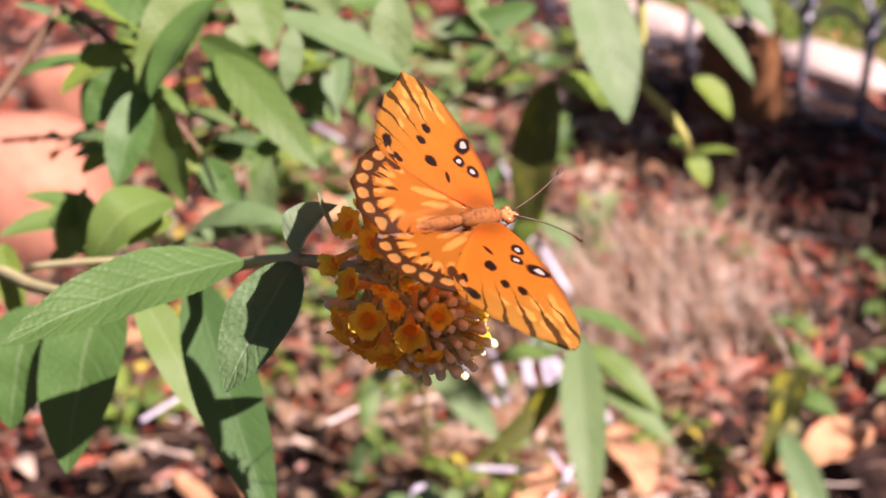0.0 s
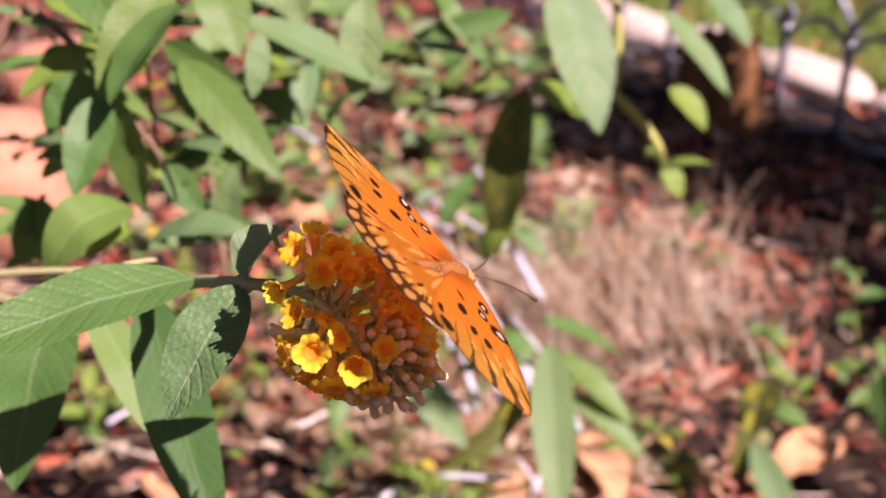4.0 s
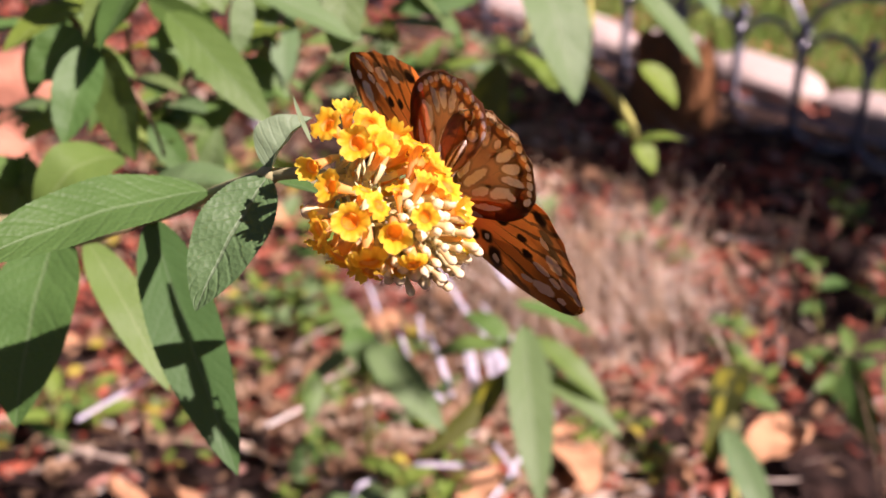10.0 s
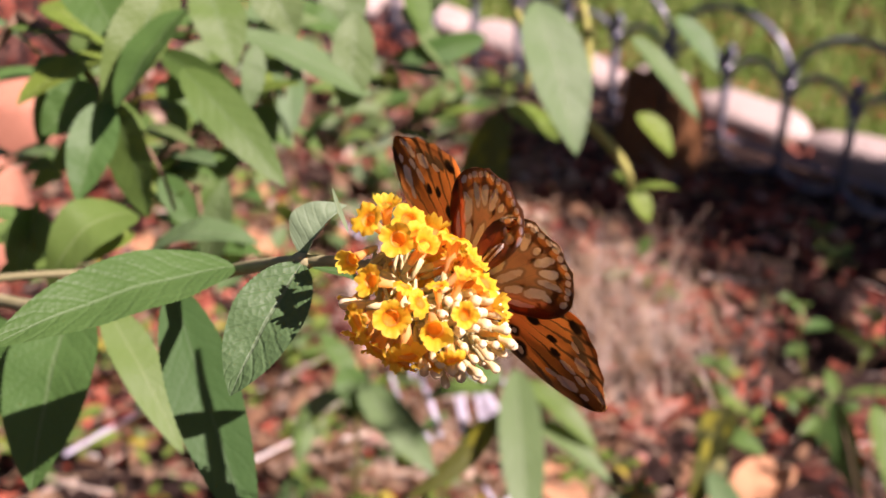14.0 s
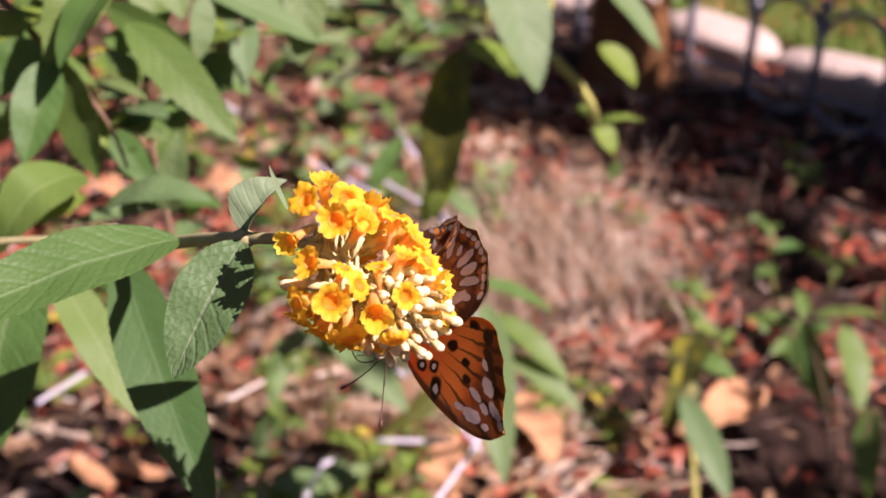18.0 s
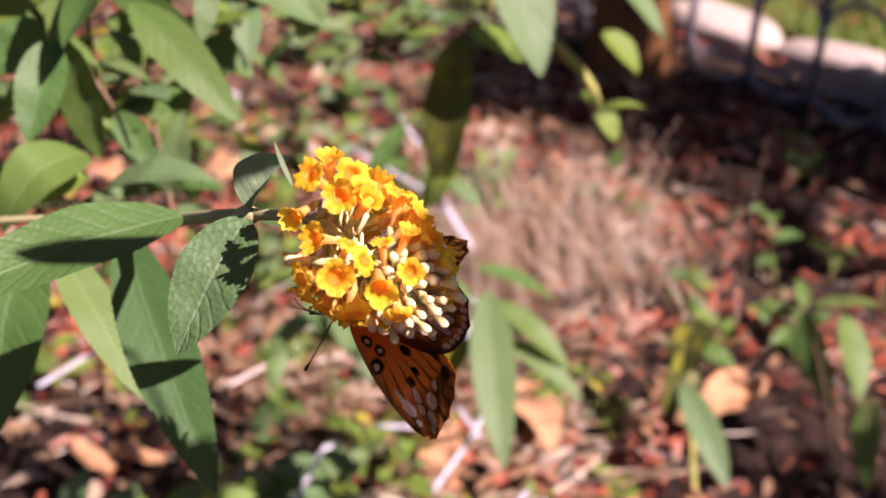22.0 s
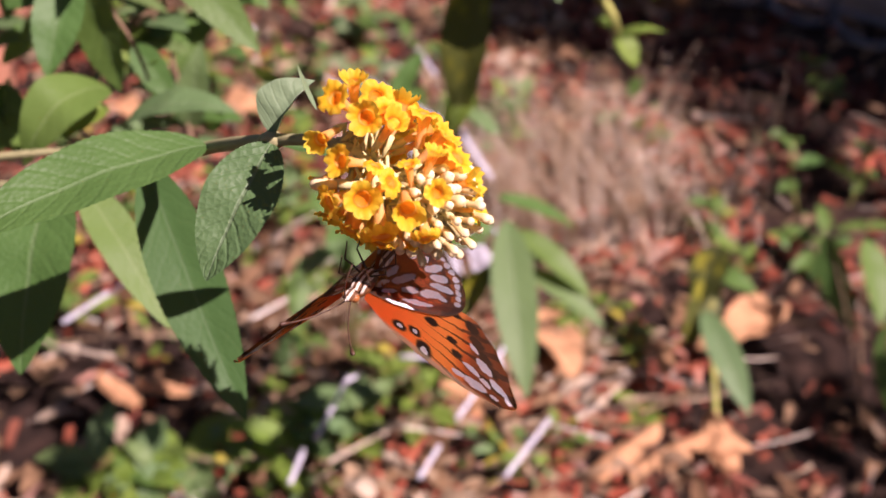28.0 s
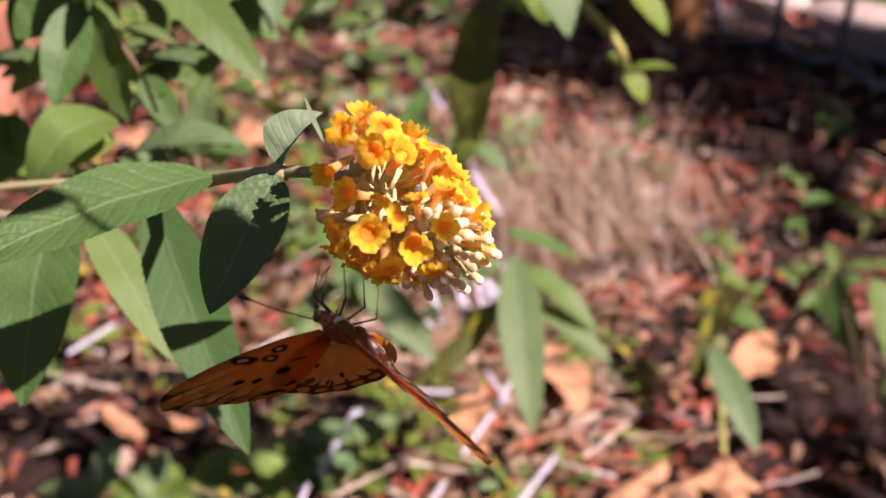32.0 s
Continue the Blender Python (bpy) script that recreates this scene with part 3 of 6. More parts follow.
def floret_mesh(seed):
    """A corolla along +Z with its mouth at the origin: narrow tube, four crinkled lobes."""
    rng = random.Random(seed)
    n = 32
    length = 0.0078
    prof = [(-length, 0.00055, 0.0), (-length * 0.8, 0.00075, 0.1), (-length * 0.5, 0.0009, 0.25), (-length * 0.2, 0.00115, 0.40), (-0.0002, 0.00135, 0.47)]
    vs, fs, uv = [], [], []
    for z, r, v in prof:
        for k in range(n):
            a = 2 * math.pi * k / n
            vs.append((r * math.cos(a), r * math.sin(a), z))
            uv.append((k / n, v))
    lean = [rng.uniform(-0.8, 0.8) for _ in range(4)]
    wide, cup = ((0.0023, -0.0004), (0.0018, 0.0011), (0.0024, -0.0011), (0.0020, 0.0005), (0.0025, -0.0002), (0.0016, 0.0015), (0.0022, 0.0002), (0.0021, -0.0016))[seed % 8]
    for q in range(1, 6):
        f = q / 5
        for k in range(n):
            a = 2 * math.pi * k / n
            s = abs(math.sin(2 * a))
            lobe = 0.64 + 0.36 * s ** 0.5
            r = 0.00125 + wide * f * lobe * (1 + 0.06 * math.sin(9 * a + seed) + 0.035 * math.sin(17 * a + 2 * seed))
            z = 0.0005 * f + 0.0005 * math.sin(f * 2.4) * s + lean[int(a / (math.pi / 2)) % 4] * 0.0009 * f * f * s
            z += 0.00050 * f * f * math.sin(11 * a + seed * 2.1) + cup * f * f
            vs.append((r * math.cos(a), r * math.sin(a), z))
            uv.append((k / n, 0.52 + 0.48 * f))
    for j in range(len(prof) + 4):
        for k in range(n):
            a, b = j * n + k, j * n + (k + 1) % n
            fs.append((a, b, b + n, a + n))
    for z, r, v in ((-0.0007, 0.00122, 0.55), (-0.0011, 0.0006, 0.53), (-0.0011, 0.00001, 0.52)):
        for q in range(n):
            a = 2 * math.pi * q / n
            vs.append((r * math.cos(a), r * math.sin(a), z))
            uv.append((q / n, v))
    j0 = len(prof) + 5
    for j in (j0, j0 + 1):
        for q in range(n):
            a, b = j * n + q, j * n + (q + 1) % n
            fs.append((a, b, b + n, a + n))
    return mesh_of("floret", vs, fs, PETAL, uv)


def bud_mesh(seed, length=0.006):
    rng = random.Random(seed)
    n = 10
    vs, fs, uv = [], [], []
    prof = [(0, 0.0005), (0.2, 0.00070), (0.45, 0.00074), (0.62, 0.00086), (0.76, 0.00108), (0.88, 0.00114), (0.96, 0.00078), (1.0, 0.0001)]
    for z, r in prof:
        for k in range(n):
            a = 2 * math.pi * k / n
            rr = r * (1 + 0.10 * math.cos(4 * a)) * rng.uniform(0.95, 1.05)
            vs.append((rr * math.cos(a), rr * math.sin(a), (z - 1) * length))
            uv.append((k / n, z))
    for j in range(len(prof) - 1):
        for k in range(n):
            a, b = j * n + k, j * n + (k + 1) % n
            fs.append((a, b, b + n, a + n))
    return mesh_of("bud", vs, fs, BUD, uv)


FLORETS = [floret_mesh(i) for i in range(8)]
BUDS = [bud_mesh(i, l) for i, l in enumerate((0.0070, 0.0082, 0.0092, 0.0060))]
CUP = tube_mesh("calyx", [(0, 0, -0.0112), (0, 0, -0.0086), (0, 0, -0.0068)], [0.00035, 0.00085, 0.0010], CALYX, 8)

HEAD_A = Vector((-0.0279, 0.2429, 0.8031))
HEAD_B = Vector((-0.0058, 0.2247, 0.7945))
head = put("flower_head", tube_mesh("flower_head", [p - bush.location for p in bend(HEAD_A, HEAD_B, (0, 0, 0.001), 6)], [0.0012, 0.0012, 0.0011, 0.001, 0.0009, 0.0008, 0.0004], CALYX, 8), bush, None, "dense yellow-orange flower head with cream buds at its tip")
VIEW = Vector((0, -0.883, 0.469))
RIGHT = Vector((1, 0, 0))
UP = Vector((0, 0.469, 0.883))
placed = []


def axis_point(p):
    d = HEAD_B - HEAD_A
    s = max(-0.05, min(0.95, (Vector(p) - HEAD_A).dot(d) / d.length_squared))
    return HEAD_A + d * s, s


def blossom(p, size=1.0, aim=None, turn=0.0, bud=False, pick=0, joint=True):
    """A floret or bud with its mouth at p, on a stalklet from the axis."""
    p = Vector(p)
    q, s = axis_point(p)
    d = Vector(aim) if aim else ((p - q).normalized() + (HEAD_B - HEAD_A).normalized() * (0.15 + 0.5 * s))
    d.normalize()
    m = Matrix.Translation(p - bush.location) @ d.to_track_quat("Z", "Y").to_matrix().to_4x4() @ pose(0, 0, 0, 0, 0, turn) @ Matrix.Scale(size, 4)
    me = BUDS[pick % 4] if bud else FLORETS[pick % 8]
    ob = put("bud" if bud else "floret", me, head, m)
    put("calyx", CUP, head, m if not bud else m @ Matrix.Translation((0, 0, 0.0022)))
    if joint:
        root = p - d * (0.011 if not bud else 0.0088) * size
        pts = [x - bush.location for x in bend(q, root, (0, 0, 0.0004), 3)]
        put("stalklet", tube_mesh("stalklet", pts, [0.0006, 0.0005, 0.00045, 0.00045], CALYX, 6), head)
    placed.append(p)
    return ob


# the florets that face the viewer's side of the head
k = 0
tilt = random.Random(19)


def skew(amount):
    return Vector((tilt.uniform(-1, 1), tilt.uniform(-1, 1), tilt.uniform(-1, 1))) * amount


for p, size, ax, ay, az in (
    ((-0.029, 0.2352, 0.8185), 1.05, -0.55, 0.25, 0.8), ((-0.0251, 0.2402, 0.8195), 0.95, 0.0, 0.85, 0.5), ((-0.0204, 0.2362, 0.8182), 1.0, 0.2, 0.5, 0.85),
    ((-0.0226, 0.2297, 0.8167), 1.12, -0.12, 0.1, 1.0), ((-0.0184, 0.2327, 0.816), 0.9, 0.5, 0.35, 0.7), ((-0.0324, 0.2347, 0.8091), 0.95, -0.5, 0.0, 0.85),
    ((-0.0281, 0.2269, 0.8082), 1.0, -0.45, 0.15, 0.85), ((-0.021, 0.2233, 0.809), 0.72, 0.25, 0.75, 0.55), ((-0.0142, 0.2225, 0.8095), 0.70, 0.1, 0.85, 0.5),
    ((-0.009, 0.2251, 0.8102), 0.8, 0.35, 0.75, 0.5), ((-0.0179, 0.2182, 0.8079), 0.82, 0.45, 0.2, 0.8), ((-0.0237, 0.2167, 0.8051), 1.15, -0.15, -0.05, 1.0),
    ((-0.0307, 0.2251, 0.7995), 1.0, -0.75, -0.25, 0.55), ((-0.0146, 0.2148, 0.8036), 1.15, 0.25, -0.1, 0.9),
):
    blossom(p, size * 1.08, RIGHT * ax + UP * ay + VIEW * az + skew(0.28), k * 37, pick=k)
    k += 1
for p, size, ax, ay, az in (
    ((-0.0086, 0.2172, 0.8059), 0.8, 0.1, 0.1, 1.0), ((-0.02, 0.2182, 0.795), 1.25, 0.1, -0.9, 0.35), ((-0.0267, 0.2241, 0.7934), 1.1, -0.5, -0.8, 0.2),
    ((-0.015, 0.2399, 0.8146), 1.0, 0.2, 0.9, 0.1), ((-0.0101, 0.237, 0.8134), 1.05, 0.35, 0.85, 0.2), ((-0.0062, 0.233, 0.81), 1.05, 0.55, 0.75, 0.2),
    ((-0.0038, 0.2291, 0.807), 1.05, 0.75, 0.5, 0.3), ((-0.0017, 0.2266, 0.8023), 1.0, 0.9, 0.2, 0.2), ((-0.0005, 0.2249, 0.7971), 0.95, 0.95, -0.05, 0.2),
    ((-0.0108, 0.2162, 0.7956), 0.9, 0.1, -0.8, 0.5), ((-0.0158, 0.2208, 0.7914), 1.0, -0.1, -0.95, 0.1), ((-0.0169, 0.2309, 0.8147), 0.95, 0.35, 0.6, 0.6),
):
    blossom(p, size * 1.08, RIGHT * ax + UP * ay + VIEW * az + skew(0.2), k * 41, pick=k)
    k += 1
blossom((-0.0353, 0.2338, 0.7989), 1.3, RIGHT * -1 + UP * 0.05, bud=True, pick=2)

# florets all round, between those named above and on the far side
rng = random.Random(8)
tip_dir = (HEAD_B - HEAD_A).normalized()
side = tip_dir.cross(VIEW).normalized()
for j in range(260):
    s = (j + 0.5) / 260
    a = j * 2.39996
    d = (side * math.cos(a) + tip_dir.cross(side) * math.sin(a)).normalized()
    near = d.dot(VIEW)
    r = (0.0155 if near < 0.3 else 0.0132) * math.sin(math.pi * (0.16 + 0.62 * s)) + rng.uniform(-0.001, 0.001)
    p = HEAD_A.lerp(HEAD_B, 0.02 + 0.80 * s) + d * r - tip_dir * 0.002
    if min((p - q).length for q in placed) > (0.0056 if near > 0.2 else 0.0048) and near < 0.55 and s > 0.10:
        blossom(p, rng.uniform(0.62, 0.85) if near > 0.2 else rng.uniform(0.85, 1.1), d + tip_dir * rng.uniform(-0.1, 0.6), rng.uniform(0, 90), pick=j)

# cream buds crowd the tip
for j in range(84):
    a = j * 2.39996
    th = 0.12 + 1.10 * math.sqrt(j / 84)
    d = (tip_dir * math.cos(th) + (side * math.cos(a) + tip_dir.cross(side) * math.sin(a)) * math.sin(th)).normalized()
    p = HEAD_A.lerp(HEAD_B, 0.86 - 0.25 * th / 1.4) + d * rng.uniform(0.0125, 0.0155)
    if min((p - q).length for q in placed) > 0.0019:
        blossom(p + d * rng.uniform(-0.0025, 0.001), rng.uniform(0.75, 1.12), d + tip_dir * 0.25 + Vector((rng.uniform(-1, 1), rng.uniform(-1, 1), rng.uniform(-1, 1))) * 0.32, bud=True, pick=j)


# ---- the butterfly: orange above, silver-spotted below ----
MM = 0.00104
HINGE = (1.5, 2.5, 1.2)


class Pattern(Mat):
    """Wing pattern in millimetres from the body's middle, the same for both sides."""

    def begin(self):
        xyz = self.t.nodes.new("ShaderNodeSeparateXYZ")
        self.link(self.coords(), xyz.inputs[0])
        x = self.math("MULTIPLY_ADD", self.math("ABSOLUTE", xyz.outputs[0]), 1 / MM, HINGE[0])
        y = self.math("MULTIPLY_ADD", xyz.outputs[1], 1 / MM, HINGE[1])
        cmb = self.t.nodes.new("ShaderNodeCombineXYZ")
        self.link(x, cmb.inputs[0])
        self.link(y, cmb.inputs[1])
        wob = self.n("ShaderNodeTexNoise", Scale=0.55, Detail=2.0)
        self.link(cmb.outputs[0], wob.inputs["Vector"])
        sub = self.t.nodes.new("ShaderNodeVectorMath")
        sub.operation = "MULTIPLY_ADD"
        self.link(wob.outputs["Color"], sub.inputs[0])
        sub.inputs[1].default_value = (1.1, 1.1, 0)
        sub.inputs[2].default_value = (-0.55, -0.55, 0)
        add = self.t.nodes.new("ShaderNodeVectorMath")
        add.operation = "ADD"
        self.link(cmb.outputs[0], add.inputs[0])
        self.link(sub.outputs[0], add.inputs[1])
        self.p, self.x, self.y = add.outputs[0], x, y
        return self

    def spots(self, *rows, edge=0.25):
        """1 inside any of the ellipses (x, y, half length, half width, turn)."""
        total = None
        for x, y, a, b, turn in rows:
            q = self.t.nodes.new("ShaderNodeMapping")
            q.vector_type = "TEXTURE"
            self.link(self.p, q.inputs[0])
            q.inputs[1].default_value = (x, y, 0)
            q.inputs[2].default_value = (0, 0, radians(turn))
            q.inputs[3].default_value = (a, b, 1)
            ln = self.t.nodes.new("ShaderNodeVectorMath")
            ln.operation = "LENGTH"
            self.link(q.outputs[0], ln.inputs[0])
            m = self.step(ln.outputs["Value"], 1 - edge, 1 + edge, 1.0, 0.0)
            total = m if total is None else self.math("MAXIMUM", total, m)
        return total

    def veins(self, cx, cy, n, lo, hi, near, far, thin=0.03, thick=0.2):
        """Fan of n veins out of the point (cx, cy), between two bearings in degrees, widening with x."""
        a = self.math("ARCTAN2", self.math("SUBTRACT", self.y, cy), self.math("SUBTRACT", self.x, cx))
        a = self.math("ADD", a, self.math("MULTIPLY", self.math("SUBTRACT", self.noise(260.0, 2.0), 0.5), 0.05))
        f = self.math("FRACT", self.math("MULTIPLY", self.math("SUBTRACT", a, radians(lo)), n / radians(hi - lo)))
        f = self.math("ADD", self.math("ABSOLUTE", self.math("SUBTRACT", f, 0.5)), self.step(self.x, near, far, thin, thick))
        return self.step(f, 0.48, 0.54)

    def away(self, cx, cy):
        """Distance from a point, in millimetres."""
        q = self.t.nodes.new("ShaderNodeVectorMath")
        q.operation = "DISTANCE"
        self.link(self.p, q.inputs[0])
        q.inputs[1].default_value = (cx, cy, 0)
        return q.outputs["Value"]

    def scales(self, c, share, tint, normal=0.5, pale=0.0, silver=None, front=None):
        n = self.noise(2600.0, 2.0)
        c = self.mix(self.math("MULTIPLY", n, 0.16), c, (0.10, 0.03, 0.004))
        self.color(c if front is None else self.mix(self.math("MULTIPLY", n, 0.25), front, (0.05, 0.02, 0.008)))
        nrm = self.bump(self.noise(5000.0, 2.0), normal, 0.0002)
        if silver is not None:
            self.link(self.math("MULTIPLY", silver, 0.75), self.b.inputs["Metallic"])
            self.link(self.step(silver, 0.0, 1.0, 0.55, 0.34), self.b.inputs["Roughness"])
            share = self.step(silver, 0.0, 1.0, share, 0.50)
        self.sheer(self.mix(pale, self.mix(1.0, c, tint, "MULTIPLY"), (1.0, 0.80, 0.46)), share, nrm)
        return self.m


DARK = (0.030, 0.014, 0.008)
FW_BLACK = ((10.4, 6.6, 1.7, 1.3, 20), (14.1, 5.9, 1.7, 1.3, 20), (17.0, 9.9, 2.7, 1.7, 60), (17.1, 0.2, 1.6, 1.2, 10), (22.6, 2.4, 1.4, 0.95, 10), (24.4, 5.5, 1.4, 0.95, 10))
FW_WHITE = ((10.4, 6.6, 0.75, 0.55, 20), (14.1, 5.9, 0.75, 0.55, 20), (17.2, 10.2, 1.1, 0.75, 60))
FW_EDGE = ((26.4, -4.2, 2.2, 1.3, 40), (28.2, -0.6, 2.4, 1.1, 30), (30.6, 2.6, 2.6, 1.0, 30), (32.6, 5.6, 2.6, 0.9, 30), (21.5, -5.6, 2.0, 0.9, 10))


def ray_spot(cx, cy, bearing, r, a, b):
    """A spot at a distance r from a centre, drawn out along the bearing."""
    t = radians(bearing)
    return (cx + r * math.cos(t), cy + r * math.sin(t), a, b, bearing)


BEARINGS = (-108, -90, -72, -54, -36, -18, -1)
HW_RING = [ray_spot(8.5, -9.7, a, 12.6, 1.2, 1.45) for a in BEARINGS]
HW_SILVER = [ray_spot(8.5, -9.7, a, 9.1, l, w) for a, l, w in ((-112, 2.2, 1.3), (-88, 2.4, 1.35), (-68, 1.3, 0.9), (-50, 2.5, 1.4), (-30, 2.1, 1.5), (-12, 2.6, 1.2), (10, 1.6, 1.1))]
HW_SILVER += [ray_spot(1.5, 2.5, a, r, l, w) for a, r, l, w in ((-84, 13.0, 3.0, 0.9), (-70, 11.5, 2.6, 1.0), (-56, 12.5, 3.6, 1.3), (-41, 12.0, 2.2, 1.2), (-36, 17.0, 2.6, 1.5), (-24, 12.5, 3.4, 0.9), (-12, 8.0, 3.0, 0.7), (-62, 6.0, 2.2, 0.7), (-40, 6.0, 2.0, 0.7))]
HW_SILVER = [(x, y, a * 1.10, b * 0.84, t) for x, y, a, b, t in HW_SILVER]
HW_RIM = [ray_spot(8.5, -9.7, a + d, 13.4, 0.75, 0.9) for a in BEARINGS for d in (-4.5, 4.5)]
FW_SILVER = ((29.8, 11.8, 3.0, 1.3, 8), (31.2, 5.4, 2.6, 1.2, 35), (35.4, 9.3, 2.7, 1.0, 30), (38.0, 11.4, 1.2, 0.6, 35), (34.6, 12.9, 1.2, 0.6, 10), (28.0, 1.2, 1.5, 0.6, 35), (25.5, 11.2, 1.6, 0.7, 8), (28.4, 7.6, 2.4, 0.8, 20), (32.0, 9.6, 1.6, 0.7, 20))


def wing_materials():
    up = Pattern("forewing_upper", 0.55, 0.35).begin()
    base = up.mix(up.noise(120.0, 3.0), (0.92, 0.265, 0.014), (0.97, 0.36, 0.026))
    base = up.mix(up.step(up.x, 20.0, 36.0), base, (0.93, 0.44, 0.06))
    base = up.mix(up.step(up.math("SUBTRACT", up.y, up.math("MULTIPLY", up.x, 0.30)), 5.6, 7.4), base, (0.62, 0.16, 0.05))
    rays = up.math("MULTIPLY", up.veins(-4.0, -2.0, 12, -30, 40, 22.0, 38.0, 0.02, 0.16), up.step(up.math("SUBTRACT", up.x, up.math("MULTIPLY", up.y, 0.35)), 20.0, 24.0))
    dark = up.math("MAXIMUM", up.math("MAXIMUM", up.spots(*FW_BLACK), up.spots((12.0, 0.4, 1.6, 0.5, 30), (26.0, -4.4, 2.2, 1.0, 35), (21.5, -5.4, 1.6, 0.6, 10))), up.math("MULTIPLY", rays, 0.85))
    dark = up.math("MAXIMUM", dark, up.math("MULTIPLY", up.step(up.away(1.0, 0.0), 3.0, 9.0, 1.0, 0.0), 0.45))
    lines = up.math("MULTIPLY", up.veins(-4.0, -2.0, 12, -30, 40, 5.0, 24.0, -0.005, 0.015), 0.4)
    c = up.mix(dark, up.mix(lines, base, (0.42, 0.09, 0.012)), DARK)
    c = up.mix(up.spots(*FW_WHITE), c, (0.82, 0.80, 0.78))
    fu = up.scales(c, 0.77, (1.0, 0.80, 0.6), pale=up.step(dark, 0.0, 1.0, 0.72, 0.06))

    un = Pattern("forewing_under", 0.55, 0.35).begin()
    base = un.mix(un.step(un.x, 6.0, 24.0), (0.84, 0.17, 0.022), (0.88, 0.36, 0.07))
    base = un.mix(un.step(un.math("ADD", un.x, un.math("MULTIPLY", un.noise(300.0, 3.0), 6.0)), 28.5, 33.0), base, (0.36, 0.13, 0.03))
    costa = un.step(un.math("SUBTRACT", un.y, un.math("MULTIPLY", un.x, 0.26)), 5.6, 7.2)
    base = un.mix(costa, base, (0.50, 0.24, 0.09))
    rays = un.math("MULTIPLY", un.veins(-4.0, -2.0, 12, -30, 40, 12.0, 34.0, 0.02, 0.20), un.step(un.x, 9.0, 22.0))
    c = un.mix(un.math("MULTIPLY", rays, 0.85), base, (0.08, 0.030, 0.010))
    c = un.mix(un.math("MAXIMUM", un.spots(*FW_BLACK), un.spots(*FW_EDGE)), c, DARK)
    shine = un.spots(*FW_WHITE, *FW_SILVER, edge=0.12)
    c = un.mix(shine, c, (0.92, 0.74, 0.50))
    tip = un.step(un.math("ADD", un.x, un.math("MULTIPLY", un.noise(400.0, 3.0), 5.0)), 24.0, 30.0, 0.0, 0.85)
    front = un.mix(tip, c, (0.085, 0.042, 0.020))
    front = un.mix(un.math("MULTIPLY", costa, 0.8), front, (0.62, 0.44, 0.26))
    front = un.mix(shine, front, (0.74, 0.76, 0.83))
    fb = un.scales(c, 0.82, (1.0, 0.90, 0.62), pale=0.10, silver=shine, front=front)

    hu = Pattern("hindwing_upper", 0.55, 0.35).begin()
    base = hu.mix(hu.noise(120.0, 3.0), (0.92, 0.265, 0.014), (0.97, 0.36, 0.026))
    rim = hu.away(8.5, -9.7)
    rays = hu.math("MULTIPLY", hu.veins(8.5, -9.7, 7, -117, 9, 0.0, 1.0, 0.14, 0.14), hu.step(rim, 7.0, 10.0))
    band = hu.step(hu.math("ADD", rim, hu.math("MULTIPLY", hu.noise(500.0, 3.0), 2.6)), 10.9, 12.0)
    marks = hu.spots((17.4, -11.5, 1.7, 1.1, -20), (12.1, -7.6, 0.9, 0.6, -20), (11.7, -15.2, 1.4, 0.45, -60), (15.5, -15.4, 1.2, 0.4, -40))
    dark = hu.math("MAXIMUM", hu.math("MAXIMUM", band, rays), marks)
    dark = hu.math("MAXIMUM", dark, hu.math("MULTIPLY", hu.step(hu.away(0.0, -6.0), 3.0, 8.0, 1.0, 0.0), 0.4))
    lines = hu.math("MULTIPLY", hu.veins(1.5, 4.0, 10, -95, -12, 2.0, 14.0, -0.005, 0.01), 0.4)
    c = hu.mix(hu.math("MULTIPLY", dark, 0.92), hu.mix(lines, base, (0.42, 0.09, 0.012)), (0.065, 0.027, 0.013))
    c = hu.mix(hu.spots(*HW_RING, edge=0.15), c, (0.92, 0.50, 0.13))
    hb = hu.scales(c, 0.80, (1.0, 0.80, 0.6), pale=hu.step(dark, 0.0, 1.0, 0.72, 0.06))

    hw = Pattern("hindwing_under", 0.55, 0.35).begin()
    base = hw.mix(hw.step(hw.noise(180.0, 4.0), 0.35, 0.65), (0.78, 0.26, 0.04), (0.95, 0.42, 0.08))
    rays = hw.veins(1.5, 4.0, 10, -95, -12, 0.0, 1.0, 0.02, 0.02)
    c = hw.mix(hw.math("MULTIPLY", rays, 0.75), base, (0.10, 0.035, 0.010))
    edge = hw.spots(*[(x, y, a * 1.28 + 0.15, b * 1.35 + 0.15, t) for x, y, a, b, t in HW_SILVER], edge=0.12)
    c = hw.mix(hw.math("MULTIPLY", edge, 0.6), c, (0.085, 0.034, 0.012))
    c = hw.mix(hw.step(hw.away(8.5, -9.7), 12.4, 13.4), c, (0.34, 0.125, 0.030))
    shine = hw.spots(*HW_SILVER, *HW_RIM, edge=0.12)
    c = hw.mix(shine, c, (0.92, 0.74, 0.50))
    front = hw.mix(hw.step(hw.noise(330.0, 4.0), 0.50, 0.66), (0.035, 0.018, 0.012), (0.13, 0.055, 0.022))
    front = hw.mix(hw.math("MULTIPLY", rays, 0.5), front, (0.03, 0.014, 0.008))
    front = hw.mix(hw.math("MULTIPLY", edge, 0.8), front, (0.022, 0.012, 0.008))
    front = hw.mix(shine, front, (0.74, 0.76, 0.83))
    return fu, fb, hb, hw.scales(c, 0.67, (1.0, 0.92, 0.70), pale=0.42, silver=shine, front=front)


FW_UP, FW_UNDER, HW_UP, HW_UNDER = wing_materials()


